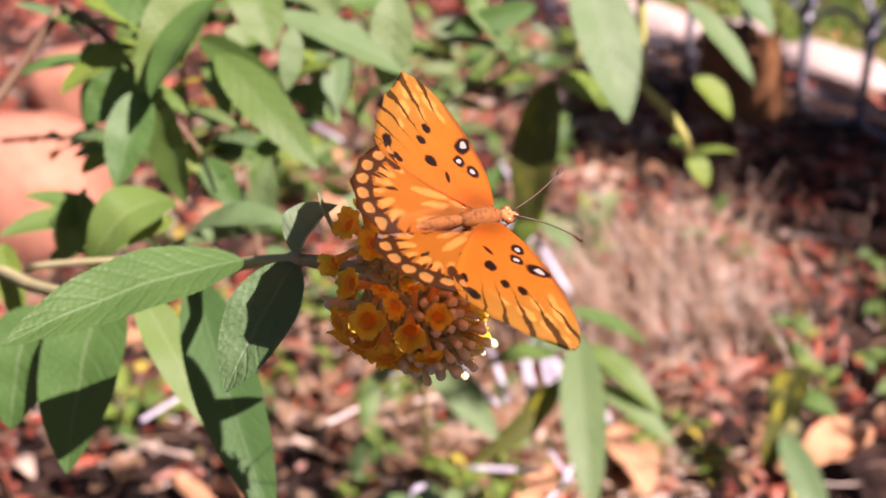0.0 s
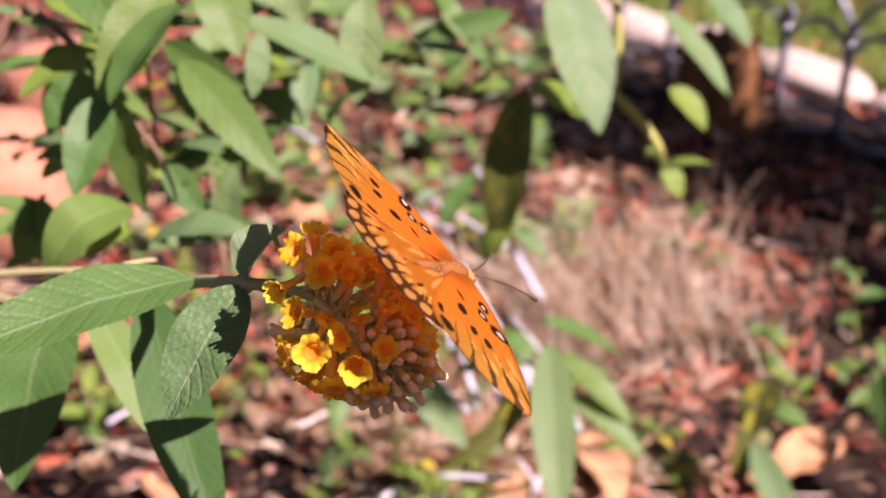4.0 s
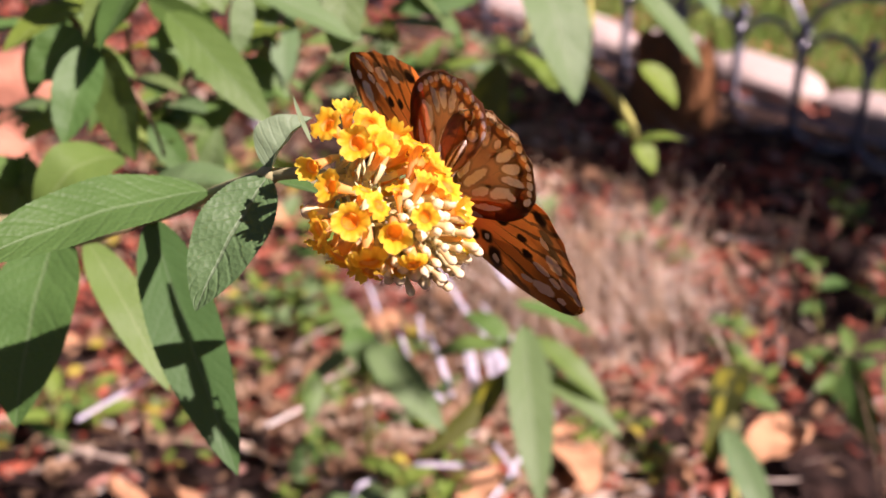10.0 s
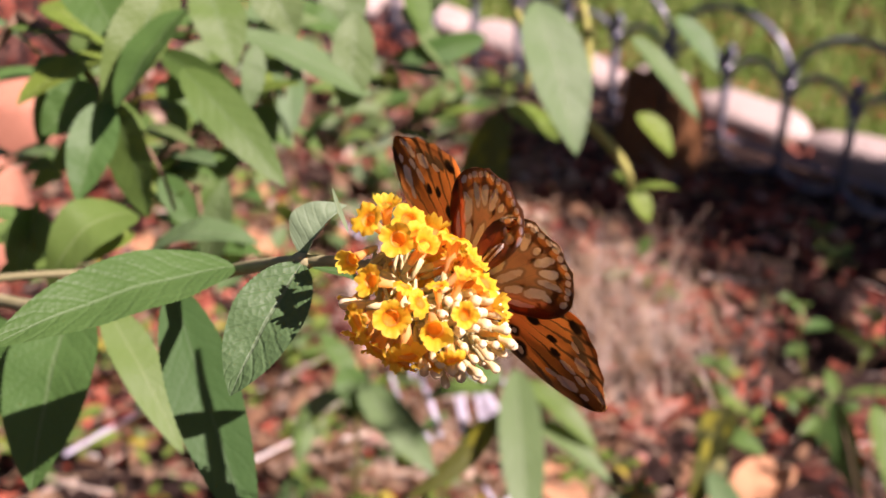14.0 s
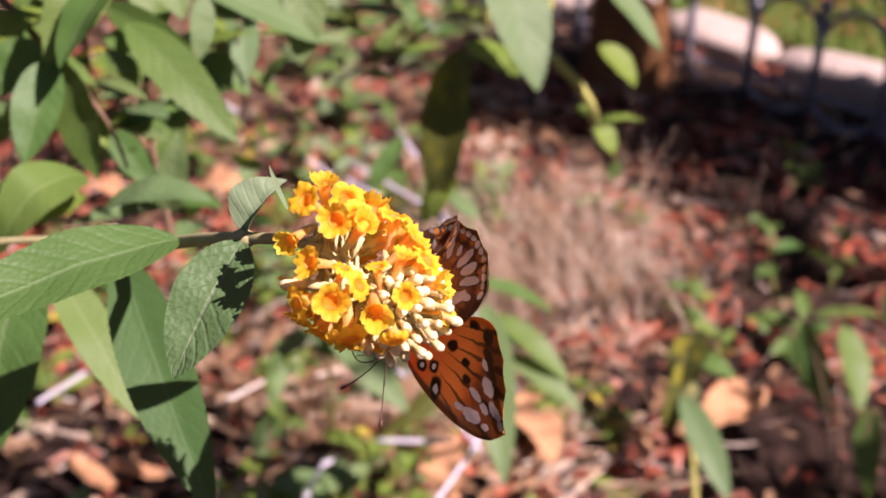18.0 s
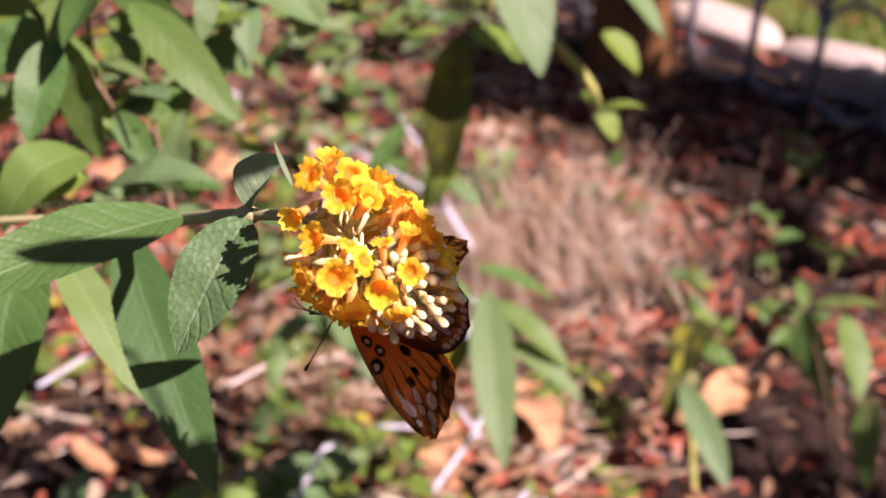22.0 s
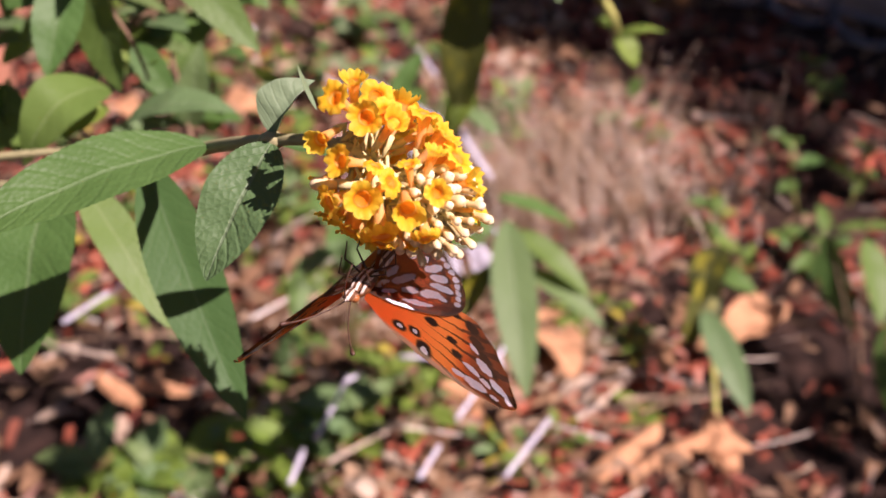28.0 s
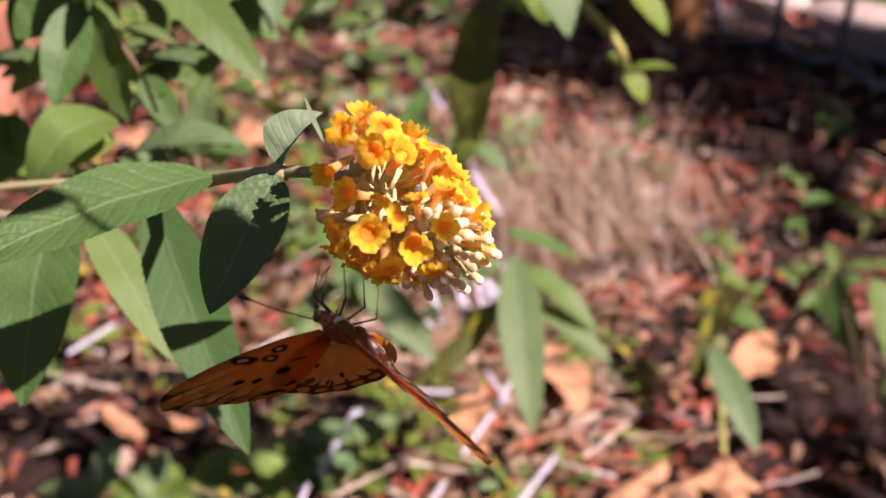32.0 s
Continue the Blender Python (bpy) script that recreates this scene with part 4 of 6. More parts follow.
def smooth_line(points, n):
    """n + 1 points on a smooth curve through the given ones, evenly by chord."""
    p = [Vector((*q, 0)) for q in points]
    d = [0.0]
    for a, b in zip(p, p[1:]):
        d.append(d[-1] + (b - a).length)
    out = []
    for i in range(n + 1):
        s = d[-1] * i / n
        k = max(j for j in range(len(d) - 1) if d[j] <= s + 1e-9)
        f = (s - d[k]) / (d[k + 1] - d[k])
        a, b = p[k], p[k + 1]
        ta = (p[k + 1] - p[max(k - 1, 0)]) / 2
        tb = (p[min(k + 2, len(p) - 1)] - p[k]) / 2
        out.append(a * (2 * f ** 3 - 3 * f * f + 1) + ta * (f ** 3 - 2 * f * f + f) + b * (-2 * f ** 3 + 3 * f * f) + tb * (f ** 3 - f * f))
    return out


def wing_mesh(name, lead, trail, side, mats, camber, nibble=0.25, curl=0.0):
    """Two skins 0.08 mm apart between a leading and a trailing edge, closed along the rim."""
    n, m = 30, 10
    A, B = smooth_line(lead, n), smooth_line(trail, n)
    vs, fs, slot = [], [], []
    for skin in (1, -1):
        for i in range(n + 1):
            for j in range(m + 1):
                c = j / m
                q = A[i].lerp(B[i], c)
                out = (q.length / 30)
                if j == m:
                    q = q * (1 - nibble * 0.04 * abs(math.sin(i * 0.75)))
                z = camber * math.sin(math.pi * c) * out + 0.16 * math.sin(c * 20) * out + skin * 0.04
                if q.y < -2:
                    z -= curl * max(0.0, 1 - q.x / 4.5)
                vs.append((side * (q.x - HINGE[0]) * MM, (q.y - HINGE[1]) * MM, z * MM))
    k = (n + 1) * (m + 1)
    for skin in (0, 1):
        for i in range(n):
            for j in range(m):
                a = skin * k + i * (m + 1) + j
                f = (a, a + m + 1, a + m + 2, a + 1)
                up = (skin == 0) == (side > 0)
                fs.append(f[::-1] if up else f)
                slot.append(skin)
    for j in (0, m):
        for i in range(n):
            a = i * (m + 1) + j
            fs.append((a, a + m + 1, a + m + 1 + k, a + k))
            slot.append(1)
    return mesh_of(name, vs, fs, mats, None, slot)


FW_LEAD = ((1.5, 4.5), (8, 8.9), (16, 12.2), (25, 14.6), (33, 15.4), (38, 14.6), (40, 12.8))
FW_TRAIL = ((1.5, 0.2), (9, -3.4), (17, -6.4), (24.6, -7.8), (29.2, -5.4), (33.6, -0.4), (37.2, 5.2), (40, 12.2))
HW_LEAD = ((1.5, 2.4), (8, 1.9), (14.0, 0.0), (19.4, -2.6), (22.6, -6.0), (23.6, -9.6))
HW_TRAIL = ((1.2, -0.5), (0.3, -8), (0.3, -16), (1.8, -22.0), (7.6, -25.0), (12.2, -24.4), (16.9, -22.4), (20.7, -18.7), (22.9, -14.4), (23.6, -9.9))


def fur_material(name, back, belly):
    m = Mat(name, 0.75, 0.25)
    xyz = m.t.nodes.new("ShaderNodeSeparateXYZ")
    m.link(m.coords(), xyz.inputs[0])
    f = m.math("ADD", m.math("MULTIPLY", xyz.outputs[2], 800.0), m.math("MULTIPLY", m.noise(2500.0, 3.0), 0.5))
    stripe = m.step(m.math("SINE", m.math("MULTIPLY", xyz.outputs[0], 5200.0)), -0.2, 0.5)
    low = m.mix(stripe, (0.16, 0.07, 0.03), belly)
    c = m.mix(m.step(f, -0.35, 0.55), low, back)
    m.color(m.mix(m.step(m.noise(900.0, 3.0), 0.45, 0.7, 0.0, 0.7), c, (0.05, 0.022, 0.01)))
    m.bump(m.noise(6000.0, 3.0), 0.6, 0.0004)
    return m.m


FUR = fur_material("body_scales", (0.24, 0.085, 0.018), (0.80, 0.70, 0.58))
HEAD_FUR = fur_material("head_scales", (0.50, 0.20, 0.06), (0.82, 0.72, 0.62))
EYE = plain("compound_eye", (0.22, 0.07, 0.02), (0.40, 0.14, 0.04), 3000.0, 0.25, 0.5, 0, 0)
LEG = plain("leg_dark", (0.035, 0.02, 0.012), (0.11, 0.05, 0.025), 2000.0, 0.5, 0.4, 0, 0)
CLUB = plain("antenna_club", (0.03, 0.015, 0.01), (0.10, 0.04, 0.02), 2000.0, 0.5, 0.4, 0, 0)


def rounded(name, rings, mat, sides=16):
    """Body of revolution along Y from (y, half width, half height, drop) in millimetres."""
    vs, fs = [], []
    for y, a, b, drop in rings:
        for k in range(sides):
            t = 2 * math.pi * k / sides
            vs.append((a * math.cos(t) * MM, y * MM, (b * math.sin(t) + drop) * MM))
    for j in range(len(rings) - 1):
        for k in range(sides):
            q, r = j * sides + k, j * sides + (k + 1) % sides
            fs.append((q, q + sides, r + sides, r))
    fs.append(tuple(range(sides)))
    fs.append(tuple(range(len(vs) - sides, len(vs)))[::-1])
    return mesh_of(name, vs, fs, mat)


fly = base_at("butterfly", (0, 0, 0), "orange butterfly with black and silver spots, feeding on the flower head", "butterfly")
put("thorax", rounded("thorax", [(-4.2, 0.9, 0.9, 0), (-3, 1.7, 1.8, 0), (-0.5, 2.2, 2.5, 0), (2.5, 2.3, 2.5, 0), (4.8, 1.7, 1.9, 0), (5.8, 0.9, 1.0, 0)], FUR), fly)
put("abdomen", rounded("abdomen", [(-3.4, 0.9, 1.0, 0), (-5, 1.35, 1.5, -0.1), (-8, 1.5, 1.7, -0.3), (-11, 1.35, 1.5, -0.6), (-14, 1.0, 1.1, -1.0), (-16.5, 0.6, 0.7, -1.3), (-17.5, 0.15, 0.2, -1.4)], FUR), fly)
skull = put("head", rounded("head", [(5.4, 0.7, 0.8, 0), (6.2, 1.3, 1.3, 0), (7.4, 1.5, 1.35, -0.1), (8.4, 1.1, 1.0, -0.2), (9.6, 0.5, 0.5, -0.5), (10.4, 0.12, 0.15, -0.6)], HEAD_FUR), fly)
for s in (-1, 1):
    put("eye", rounded("eye", [(6.3, 0.1, 0.1, 0), (6.6, 0.62, 0.72, 0), (7.3, 0.85, 0.98, 0), (8.0, 0.62, 0.72, 0), (8.3, 0.1, 0.1, 0)], EYE, 12), skull, Matrix.Translation((s * 1.15 * MM, 0, 0.1 * MM)))
    pts = [p * MM for p in bend((s * 0.5, 8.2, 0.8), (s * 8.0, 22.0, 2.2), (s * -0.5, 0.4, 0.5), 8)]
    feeler = put("antenna", tube_mesh("antenna", pts, 0.16 * MM, LEG, 6), fly)
    put("club", tube_mesh("club", [pts[-2], pts[-2].lerp(pts[-1], 0.5), pts[-1], pts[-1] + (pts[-1] - pts[-2]) * 0.25], [0.2 * MM, 0.42 * MM, 0.52 * MM, 0.15 * MM], CLUB, 8), feeler)
    for y0, knee, foot in ((3.5, (3.6, 7.0, -4.2), (2.6, 9.5, -10.0)), (0.8, (4.8, 2.0, -4.6), (4.0, 4.5, -10.5)), (-1.5, (4.6, -3.6, -4.2), (3.6, -3.0, -10.0))):
        a = Vector((s * 0.9, y0, -1.8))
        k1, f1 = Vector((s * knee[0], knee[1], knee[2])), Vector((s * foot[0], foot[1], foot[2]))
        put("leg", tube_mesh("leg", [p * MM for p in (a, a.lerp(k1, 0.5), k1, k1.lerp(f1, 0.1), k1.lerp(f1, 0.6), f1, f1 + Vector((0, 0.8, -0.2)))], [0.26 * MM, 0.22 * MM, 0.19 * MM, 0.17 * MM, 0.13 * MM, 0.1 * MM, 0.08 * MM], LEG, 6), fly)
put("proboscis", tube_mesh("proboscis", [p * MM for p in bend((0, 9.8, -0.8), (0, 9.5, -9.5), (0, 2.0, 0), 8)], 0.13 * MM, LEG, 6), fly)
WINGS = {}
for s, tag in ((-1, "l"), (1, "r")):
    WINGS["h" + tag] = put("hindwing", wing_mesh("hindwing", HW_LEAD, HW_TRAIL, s, [HW_UP, HW_UNDER], 0.5, 0.75, 3.2), fly)
    WINGS["f" + tag] = put("forewing", wing_mesh("forewing", FW_LEAD, FW_TRAIL, s, [FW_UP, FW_UNDER], 0.7, 0.55), fly)


# ---- shoots of the same kind of shrub further off ----
def shoot(place, label, category="shrub", group=""):
    return base_at("shrub", place, label, category, group)


top = shoot((-0.46, 0.95, 0.0), "overhanging green shrub with long drooping leaves")
stalk(top, (-0.46, 0.95, -0.01), (-0.44, 0.90, 0.85), (-0.04, 0.02, 0), 0.008, 0.005, BROWN_STEM)
stalk(top, (-0.44, 0.90, 0.85), (-0.0989, 0.8473, 0.7382), (0.0, 0, 0.04), 0.005, 0.004, BROWN_STEM)
stalk(top, (-0.0989, 0.8473, 0.7382), (0.1092, 0.8324, 0.7224), (0.0, 0, 0.01), 0.004, 0.003, BROWN_STEM)
stalk(top, (0.1092, 0.8324, 0.7224), (0.2235, 0.8447, 0.7098), (0, 0, 0.01), 0.003, 0.002, YELLOW_STEM)
stalk(top, (0.0544, 0.8035, 0.706), (0.0642, 0.7972, 0.6499), (0.004, 0, 0), 0.002, 0.0014, YELLOW_STEM)
stalk(top, (0.1136, 0.8505, 0.6125), (0.1529, 0.8449, 0.5593), (0.010, 0, -0.004), 0.0042, 0.0034, YELLOW_STEM)
stalk(top, (0.1136, 0.8505, 0.6125), (0.1083, 0.871, 0.6937), (0.004, 0, 0), 0.0036, 0.003, YELLOW_STEM)
leaf(top, (0.0658, 0.7918, 0.7152), (0.0914, 0.7261, 0.6342), (0.147, -0.481, 0.864), 0.043, PALE, 0.05, 0.15, 0.1, 0.52, label="broad pale green drooping leaf")
leaf(top, (0.0519, 0.7974, 0.6404), (0.0849, 0.7676, 0.6269), (0, -0.07, 0.998), 0.026, LIME, 0.05, 0.15, 0.0, 0.5)
leaf(top, (0.141, 0.8402, 0.6783), (0.1876, 0.8022, 0.6281), (0.212, -0.357, 0.91), 0.022, PALE, 0.05, 0.15, 0.1, 0.5)
leaf(top, (0.1723, 0.8475, 0.6921), (0.1992, 0.8192, 0.6601), (0.212, -0.357, 0.91), 0.024, PALE, 0.05, 0.15, 0.1, 0.5)
leaf(top, (0.0366, 0.8189, 0.6808), (-0.0294, 0.792, 0.673), (0.105, -0.981, 0.165), 0.018, GREEN, 0.06, 0.15, 0.0, 0.5)
leaf(top, (-0.0324, 0.8177, 0.6574), (0.0233, 0.8036, 0.6522), (0, -0.07, 0.998), 0.016, PALE, 0.06, 0.15, 0.0, 0.5)
leaf(top, (-0.022, 0.8051, 0.7043), (0.0126, 0.8026, 0.6573), (-0.027, -0.237, 0.971), 0.022, PALE, 0.06, 0.15, 0.0, 0.5)
leaf(top, (0.0462, 0.7956, 0.637), (0.0317, 0.7348, 0.544), (-0.566, -0.824, -0.043), 0.0365, SHADED_OLIVE, 0.04, 0.22, 0.15, 0.45, label="drooping leaf painted dark olive for shade, with yellow glow blotches")
leaf(top, (0.0404, 0.7562, 0.5629), (0.0201, 0.7221, 0.5414), (-0.309, -0.347, 0.885), 0.020, LIME, 0.04, 0.15, 0.0, 0.45)
leaf(top, (0.1622, 0.8998, 0.5987), (0.1903, 0.8846, 0.5701), (-0.207, -0.068, 0.976), 0.024, LIME, 0.10, 0.2, 0.0, 0.5)
leaf(top, (0.1546, 0.8541, 0.5553), (0.1694, 0.8422, 0.5329), (-0.207, -0.068, 0.976), 0.018, LIME, 0.10, 0.2, 0.0, 0.5)
leaf(top, (0.1567, 0.8535, 0.5542), (0.1362, 0.8498, 0.5686), (0.248, -0.198, 0.948), 0.016, LIME, 0.10, 0.2, 0.0, 0.5)
leaf(top, (0.1546, 0.8531, 0.5534), (0.1947, 0.8632, 0.5513), (0, -0.07, 0.998), 0.012, LIME, 0.10, 0.2, 0.0, 0.5)

low = shoot((0.0944, 1.1172, 0), "young grey-green shrub with narrow upright leaves")
L0 = (0.0944, 1.1172, 0)
stalk(low, L0, (0.0823, 0.8955, 0.3563), (0.01, 0.0, 0.0), 0.004, 0.002, YELLOW_STEM)
leaf(low, (0.0815, 0.8915, 0.3701), (0.0895, 0.7641, 0.2797), (-0.099, -0.577, 0.811), 0.037, PALE, 0.06, 0.15, 0.1, 0.45, label="long pale hanging leaf")
leaf(low, (0.0937, 0.9124, 0.3454), (0.1545, 0.8672, 0.3031), (0.101, -0.291, 0.951), 0.024, GREEN, 0.08, 0.15)
leaf(low, (0.0986, 0.8962, 0.3151), (0.165, 0.8467, 0.2859), (0.101, -0.291, 0.951), 0.022, PALE, 0.08, 0.15)
leaf(low, (0.0765, 0.9262, 0.3714), (0.1479, 0.9293, 0.3346), (0, -0.154, 0.988), 0.020, GREEN, 0.08, 0.15)
leaf(low, (0.079, 0.9124, 0.3454), (0.1279, 0.9246, 0.3258), (0, -0.976, -0.218), 0.018, GREEN, 0.08, 0.15)
leaf(low, (0.0819, 0.9868, 0.4001), (0.0497, 1.0165, 0.4135), (0, -0.154, 0.988), 0.018, PALE, 0.08, 0.15)
leaf(low, (0.0703, 0.8819, 0.3308), (-0.0103, 0.8229, 0.2837), (0.487, -0.816, 0.311), 0.024, SHADED_OLIVE, 0.10, 0.2)
leaf(low, (0.0782, 0.8879, 0.3208), (0.0315, 0.8557, 0.3027), (-0.207, -0.068, 0.976), 0.022, LIME, 0.12, 0.15)
leaf(low, (0.0679, 0.8909, 0.3478), (0.0028, 0.8697, 0.3504), (-0.105, -0.069, 0.992), 0.024, GREEN, 0.12, 0.15)
leaf(low, (0.0703, 0.8932, 0.352), (0.0324, 0.9216, 0.3628), (-0.105, -0.069, 0.992), 0.024, GREEN, 0.12, 0.15)

mid = shoot((-0.0615, 1.1372, 0), "small green shrub below the flower head")
stalk(mid, (-0.0615, 1.1372, 0), (-0.0535, 0.917, 0.3541), (0.0, 0.0, 0.0), 0.003, 0.0018, YELLOW_STEM)
leaf(mid, (-0.051, 0.8932, 0.352), (0.0144, 0.8247, 0.3084), (-0.1, -0.423, 0.901), 0.033, PALE, 0.06, 0.15, 0.0, 0.5)
leaf(mid, (-0.0657, 0.917, 0.3541), (-0.0453, 0.8796, 0.3265), (0.331, -0.936, 0.122), 0.030, GREEN, 0.06, 0.15, 0.0, 0.5)
leaf(mid, (-0.0976, 0.8985, 0.3195), (-0.1021, 0.8604, 0.2904), (0.331, -0.936, 0.122), 0.020, GREEN, 0.06, 0.15, 0.0, 0.5)
leaf(mid, (-0.062, 0.9246, 0.3258), (-0.1139, 0.9223, 0.2789), (0, -0.154, 0.988), 0.024, PALE, 0.06, 0.15, 0.0, 0.5)
leaf(mid, (-0.057, 0.9293, 0.3346), (-0.0885, 0.9653, 0.3597), (0, -0.154, 0.988), 0.022, GREEN, 0.06, 0.15, 0.0, 0.5)
leaf(mid, (-0.0131, 1.07, 0.3864), (0.0199, 1.1139, 0.4262), (0, -0.154, 0.988), 0.022, GREEN, 0.06, 0.15, 0.0, 0.5)

side_shoot = shoot((0.3335, 0.9934, 0), "leafy green shrub by the mulch")
S0 = (0.3335, 0.9934, 0)
stalk(side_shoot, S0, (0.336, 1.1245, 0.1467), (0.0, 0.0, 0.0), 0.004, 0.0022, YELLOW_STEM)
leaf(side_shoot, (0.3241, 1.0859, 0.1213), (0.3562, 0.9773, 0.0636), (-0.129, -0.355, 0.926), 0.034, PALE, 0.06, 0.15, 0.0, 0.5, label="broad pale hanging leaf")
leaf(side_shoot, (0.3392, 1.1244, 0.1467), (0.3019, 1.0674, 0.0896), (0.403, -0.781, 0.478), 0.044, SHADED_OLIVE, 0.06, 0.2, 0.0, 0.5)
leaf(side_shoot, (0.352, 1.150, 0.165), (0.318, 1.090, 0.120), (-0.55, -0.75, 0.36), 0.044, SHADED_OLIVE, 0.08, 0.15, 0.0, 0.5)
leaf(side_shoot, (0.3392, 1.1244, 0.1467), (0.383, 1.0927, 0.1378), (-0.017, -0.087, 0.996), 0.030, GREEN, 0.08, 0.15, 0.0, 0.5)

edge_shoot = shoot((0.4993, 1.0052, 0), "leafy green shrub with hanging shaded leaves")
stalk(edge_shoot, (0.4993, 1.0052, 0), (0.529, 1.1933, 0.1425), (0.0, 0.0, 0.0), 0.0016, 0.0010, BROWN_STEM)
leaf(edge_shoot, (0.5195, 1.1503, 0.1673), (0.5181, 1.0664, 0.1081), (0.305, -0.811, 0.499), 0.040, GREEN, 0.06, 0.15, 0.0, 0.5)
leaf(edge_shoot, (0.5028, 1.1981, 0.1478), (0.5883, 1.1938, 0.1489), (-0.006, 0.138, 0.99), 0.026, GREEN, 0.06, 0.15, 0.0, 0.5)
for a, b, w in (((0.478, 1.165, 0.165), (0.500, 1.085, 0.085), 0.034), ((0.535, 1.075, 0.110), (0.520, 1.000, 0.040), 0.032), ((0.590, 1.210, 0.180), (0.625, 1.130, 0.110), 0.034)):
    leaf(edge_shoot, a, b, (-0.70, -0.68, 0.22), w, GREEN, 0.07, 0.18, 0.1, 0.5)
for a, b in (((0.4993, 1.0052, 0), (0.478, 1.165, 0.165)), ((0.4993, 1.0052, 0), (0.535, 1.075, 0.110)), ((0.529, 1.1933, 0.1425), (0.590, 1.210, 0.180))):
    stalk(edge_shoot, a, b, (0, 0, 0.02), 0.0013, 0.0008, BROWN_STEM)


def weed(rng, x, y, height, count, size, mats):
    """A low rosette or sprig: stems with leaves in pairs."""
    w = base_at("weed", (x, y, lie(x, y)), "low green weed with soft pointed leaves in the mulch", "weed", "weeds in the mulch")
    n = 0
    for s in range(max(1, count // 6)):
        a = rng.uniform(0, 6.28)
        lean = rng.uniform(0.1, 0.5)
        d = Vector((math.cos(a) * lean, math.sin(a) * lean, 1)).normalized()
        h = height * rng.uniform(0.6, 1.1)
        o = Vector(w.location)
        stalk(w, o, o + d * h, Vector((math.cos(a), math.sin(a), 0)) * 0.01, 0.0018, 0.001, YELLOW_STEM, n=4, sides=6)
        for k in range(5):
            p = o + d * h * (0.25 + 0.75 * k / 4)
            b = a + k * 2.2 + rng.uniform(-0.4, 0.4)
            out = Vector((math.cos(b), math.sin(b), rng.uniform(-0.2, 0.5)))
            l = size * rng.uniform(0.45, 0.95)
            leaf(w, p, p + out.normalized() * l, (0.1, -0.25, 1), l * rng.uniform(0.36, 0.5), rng.choice(mats), 0.10, 0.2, tooth=0.0)
    return w


rng = random.Random(21)
for place, h, c, size, mats in (
    ((-0.3386, 0.9579, 0), 0.05, 12, 0.085, (LIME, PALE)), ((-0.235, 0.9698, 0), 0.06, 12, 0.09, (LIME, PALE)), ((-0.2871, 0.9638, 0), 0.06, 12, 0.085, (PALE, LIME)), ((-0.1514, 0.9577, 0), 0.06, 12, 0.08, (LIME,)), ((-0.0998, 0.9979, 0), 0.07, 12, 0.07, (LIME, PALE)), ((-0.0516, 1.0499, 0), 0.06, 6, 0.06, (LIME,)),
    ((-0.0632, 0.9875, 0), 0.08, 12, 0.08, (LIME, PALE)), ((0.0075, 1.0288, 0), 0.06, 6, 0.055, (LIME,)), ((-0.1248, 1.1417, 0), 0.07, 12, 0.05, (LIME, GREEN)), ((-0.1086, 1.2395, 0), 0.07, 12, 0.045, (PALE, LIME)),
    ((-0.1492, 1.654, 0), 0.08, 12, 0.06, (GREEN, LIME)), ((-0.1881, 1.5203, 0), 0.07, 12, 0.05, (GREEN, LIME)), ((-0.4403, 1.2038, 0), 0.08, 12, 0.05, (LIME, GREEN)), ((-0.3904, 1.2493, 0), 0.08, 12, 0.05, (LIME, GREEN)),
    ((-0.01, 1.2295, 0), 0.05, 6, 0.04, (LIME, PALE)), ((-0.0685, 1.3251, 0), 0.06, 6, 0.05, (GREEN,)), ((0.3977, 1.3828, 0), 0.08, 6, 0.045, (GREEN,)),
):
    weed(rng, place[0], place[1], h, c, size, mats)
for place, h, c, size, mats in (
    ((0.6826, 1.7639, 0), 0.05, 6, 0.05, (LIME,)), ((0.5605, 1.4703, 0), 0.10, 6, 0.06, (GREEN,)), ((0.633, 1.4713, 0), 0.10, 6, 0.06, (LIME, GREEN)), ((0.5423, 1.3062, 0), 0.10, 12, 0.06, (GREEN,)),
    ((-0.1445, 2.2152, 0), 0.13, 12, 0.09, (SILVERY, PALE, GREEN)), ((-0.0367, 2.2769, 0), 0.15, 18, 0.10, (SILVERY, PALE, GREEN)), ((0.0756, 2.3108, 0), 0.14, 18, 0.09, (SILVERY, PALE, GREEN)),
    ((-0.0742, 2.0322, 0), 0.12, 18, 0.09, (SILVERY, PALE, GREEN)), ((-0.2769, 2.2396, 0), 0.16, 18, 0.09, (GREEN, SILVERY)), 
    ((0.12, 2.0626, 0), 0.10, 12, 0.07, (SILVERY, PALE, GREEN)), ((0.164, 1.6962, 0), 0.10, 12, 0.06, (SILVERY, PALE, GREEN)), ((-0.3113, 1.8439, 0), 0.15, 18, 0.08, (GREEN, LIME)), ((-0.4188, 1.9286, 0), 0.18, 18, 0.08, (GREEN, LIME)),
):
    weed(rng, place[0], place[1], h, c, size, mats)

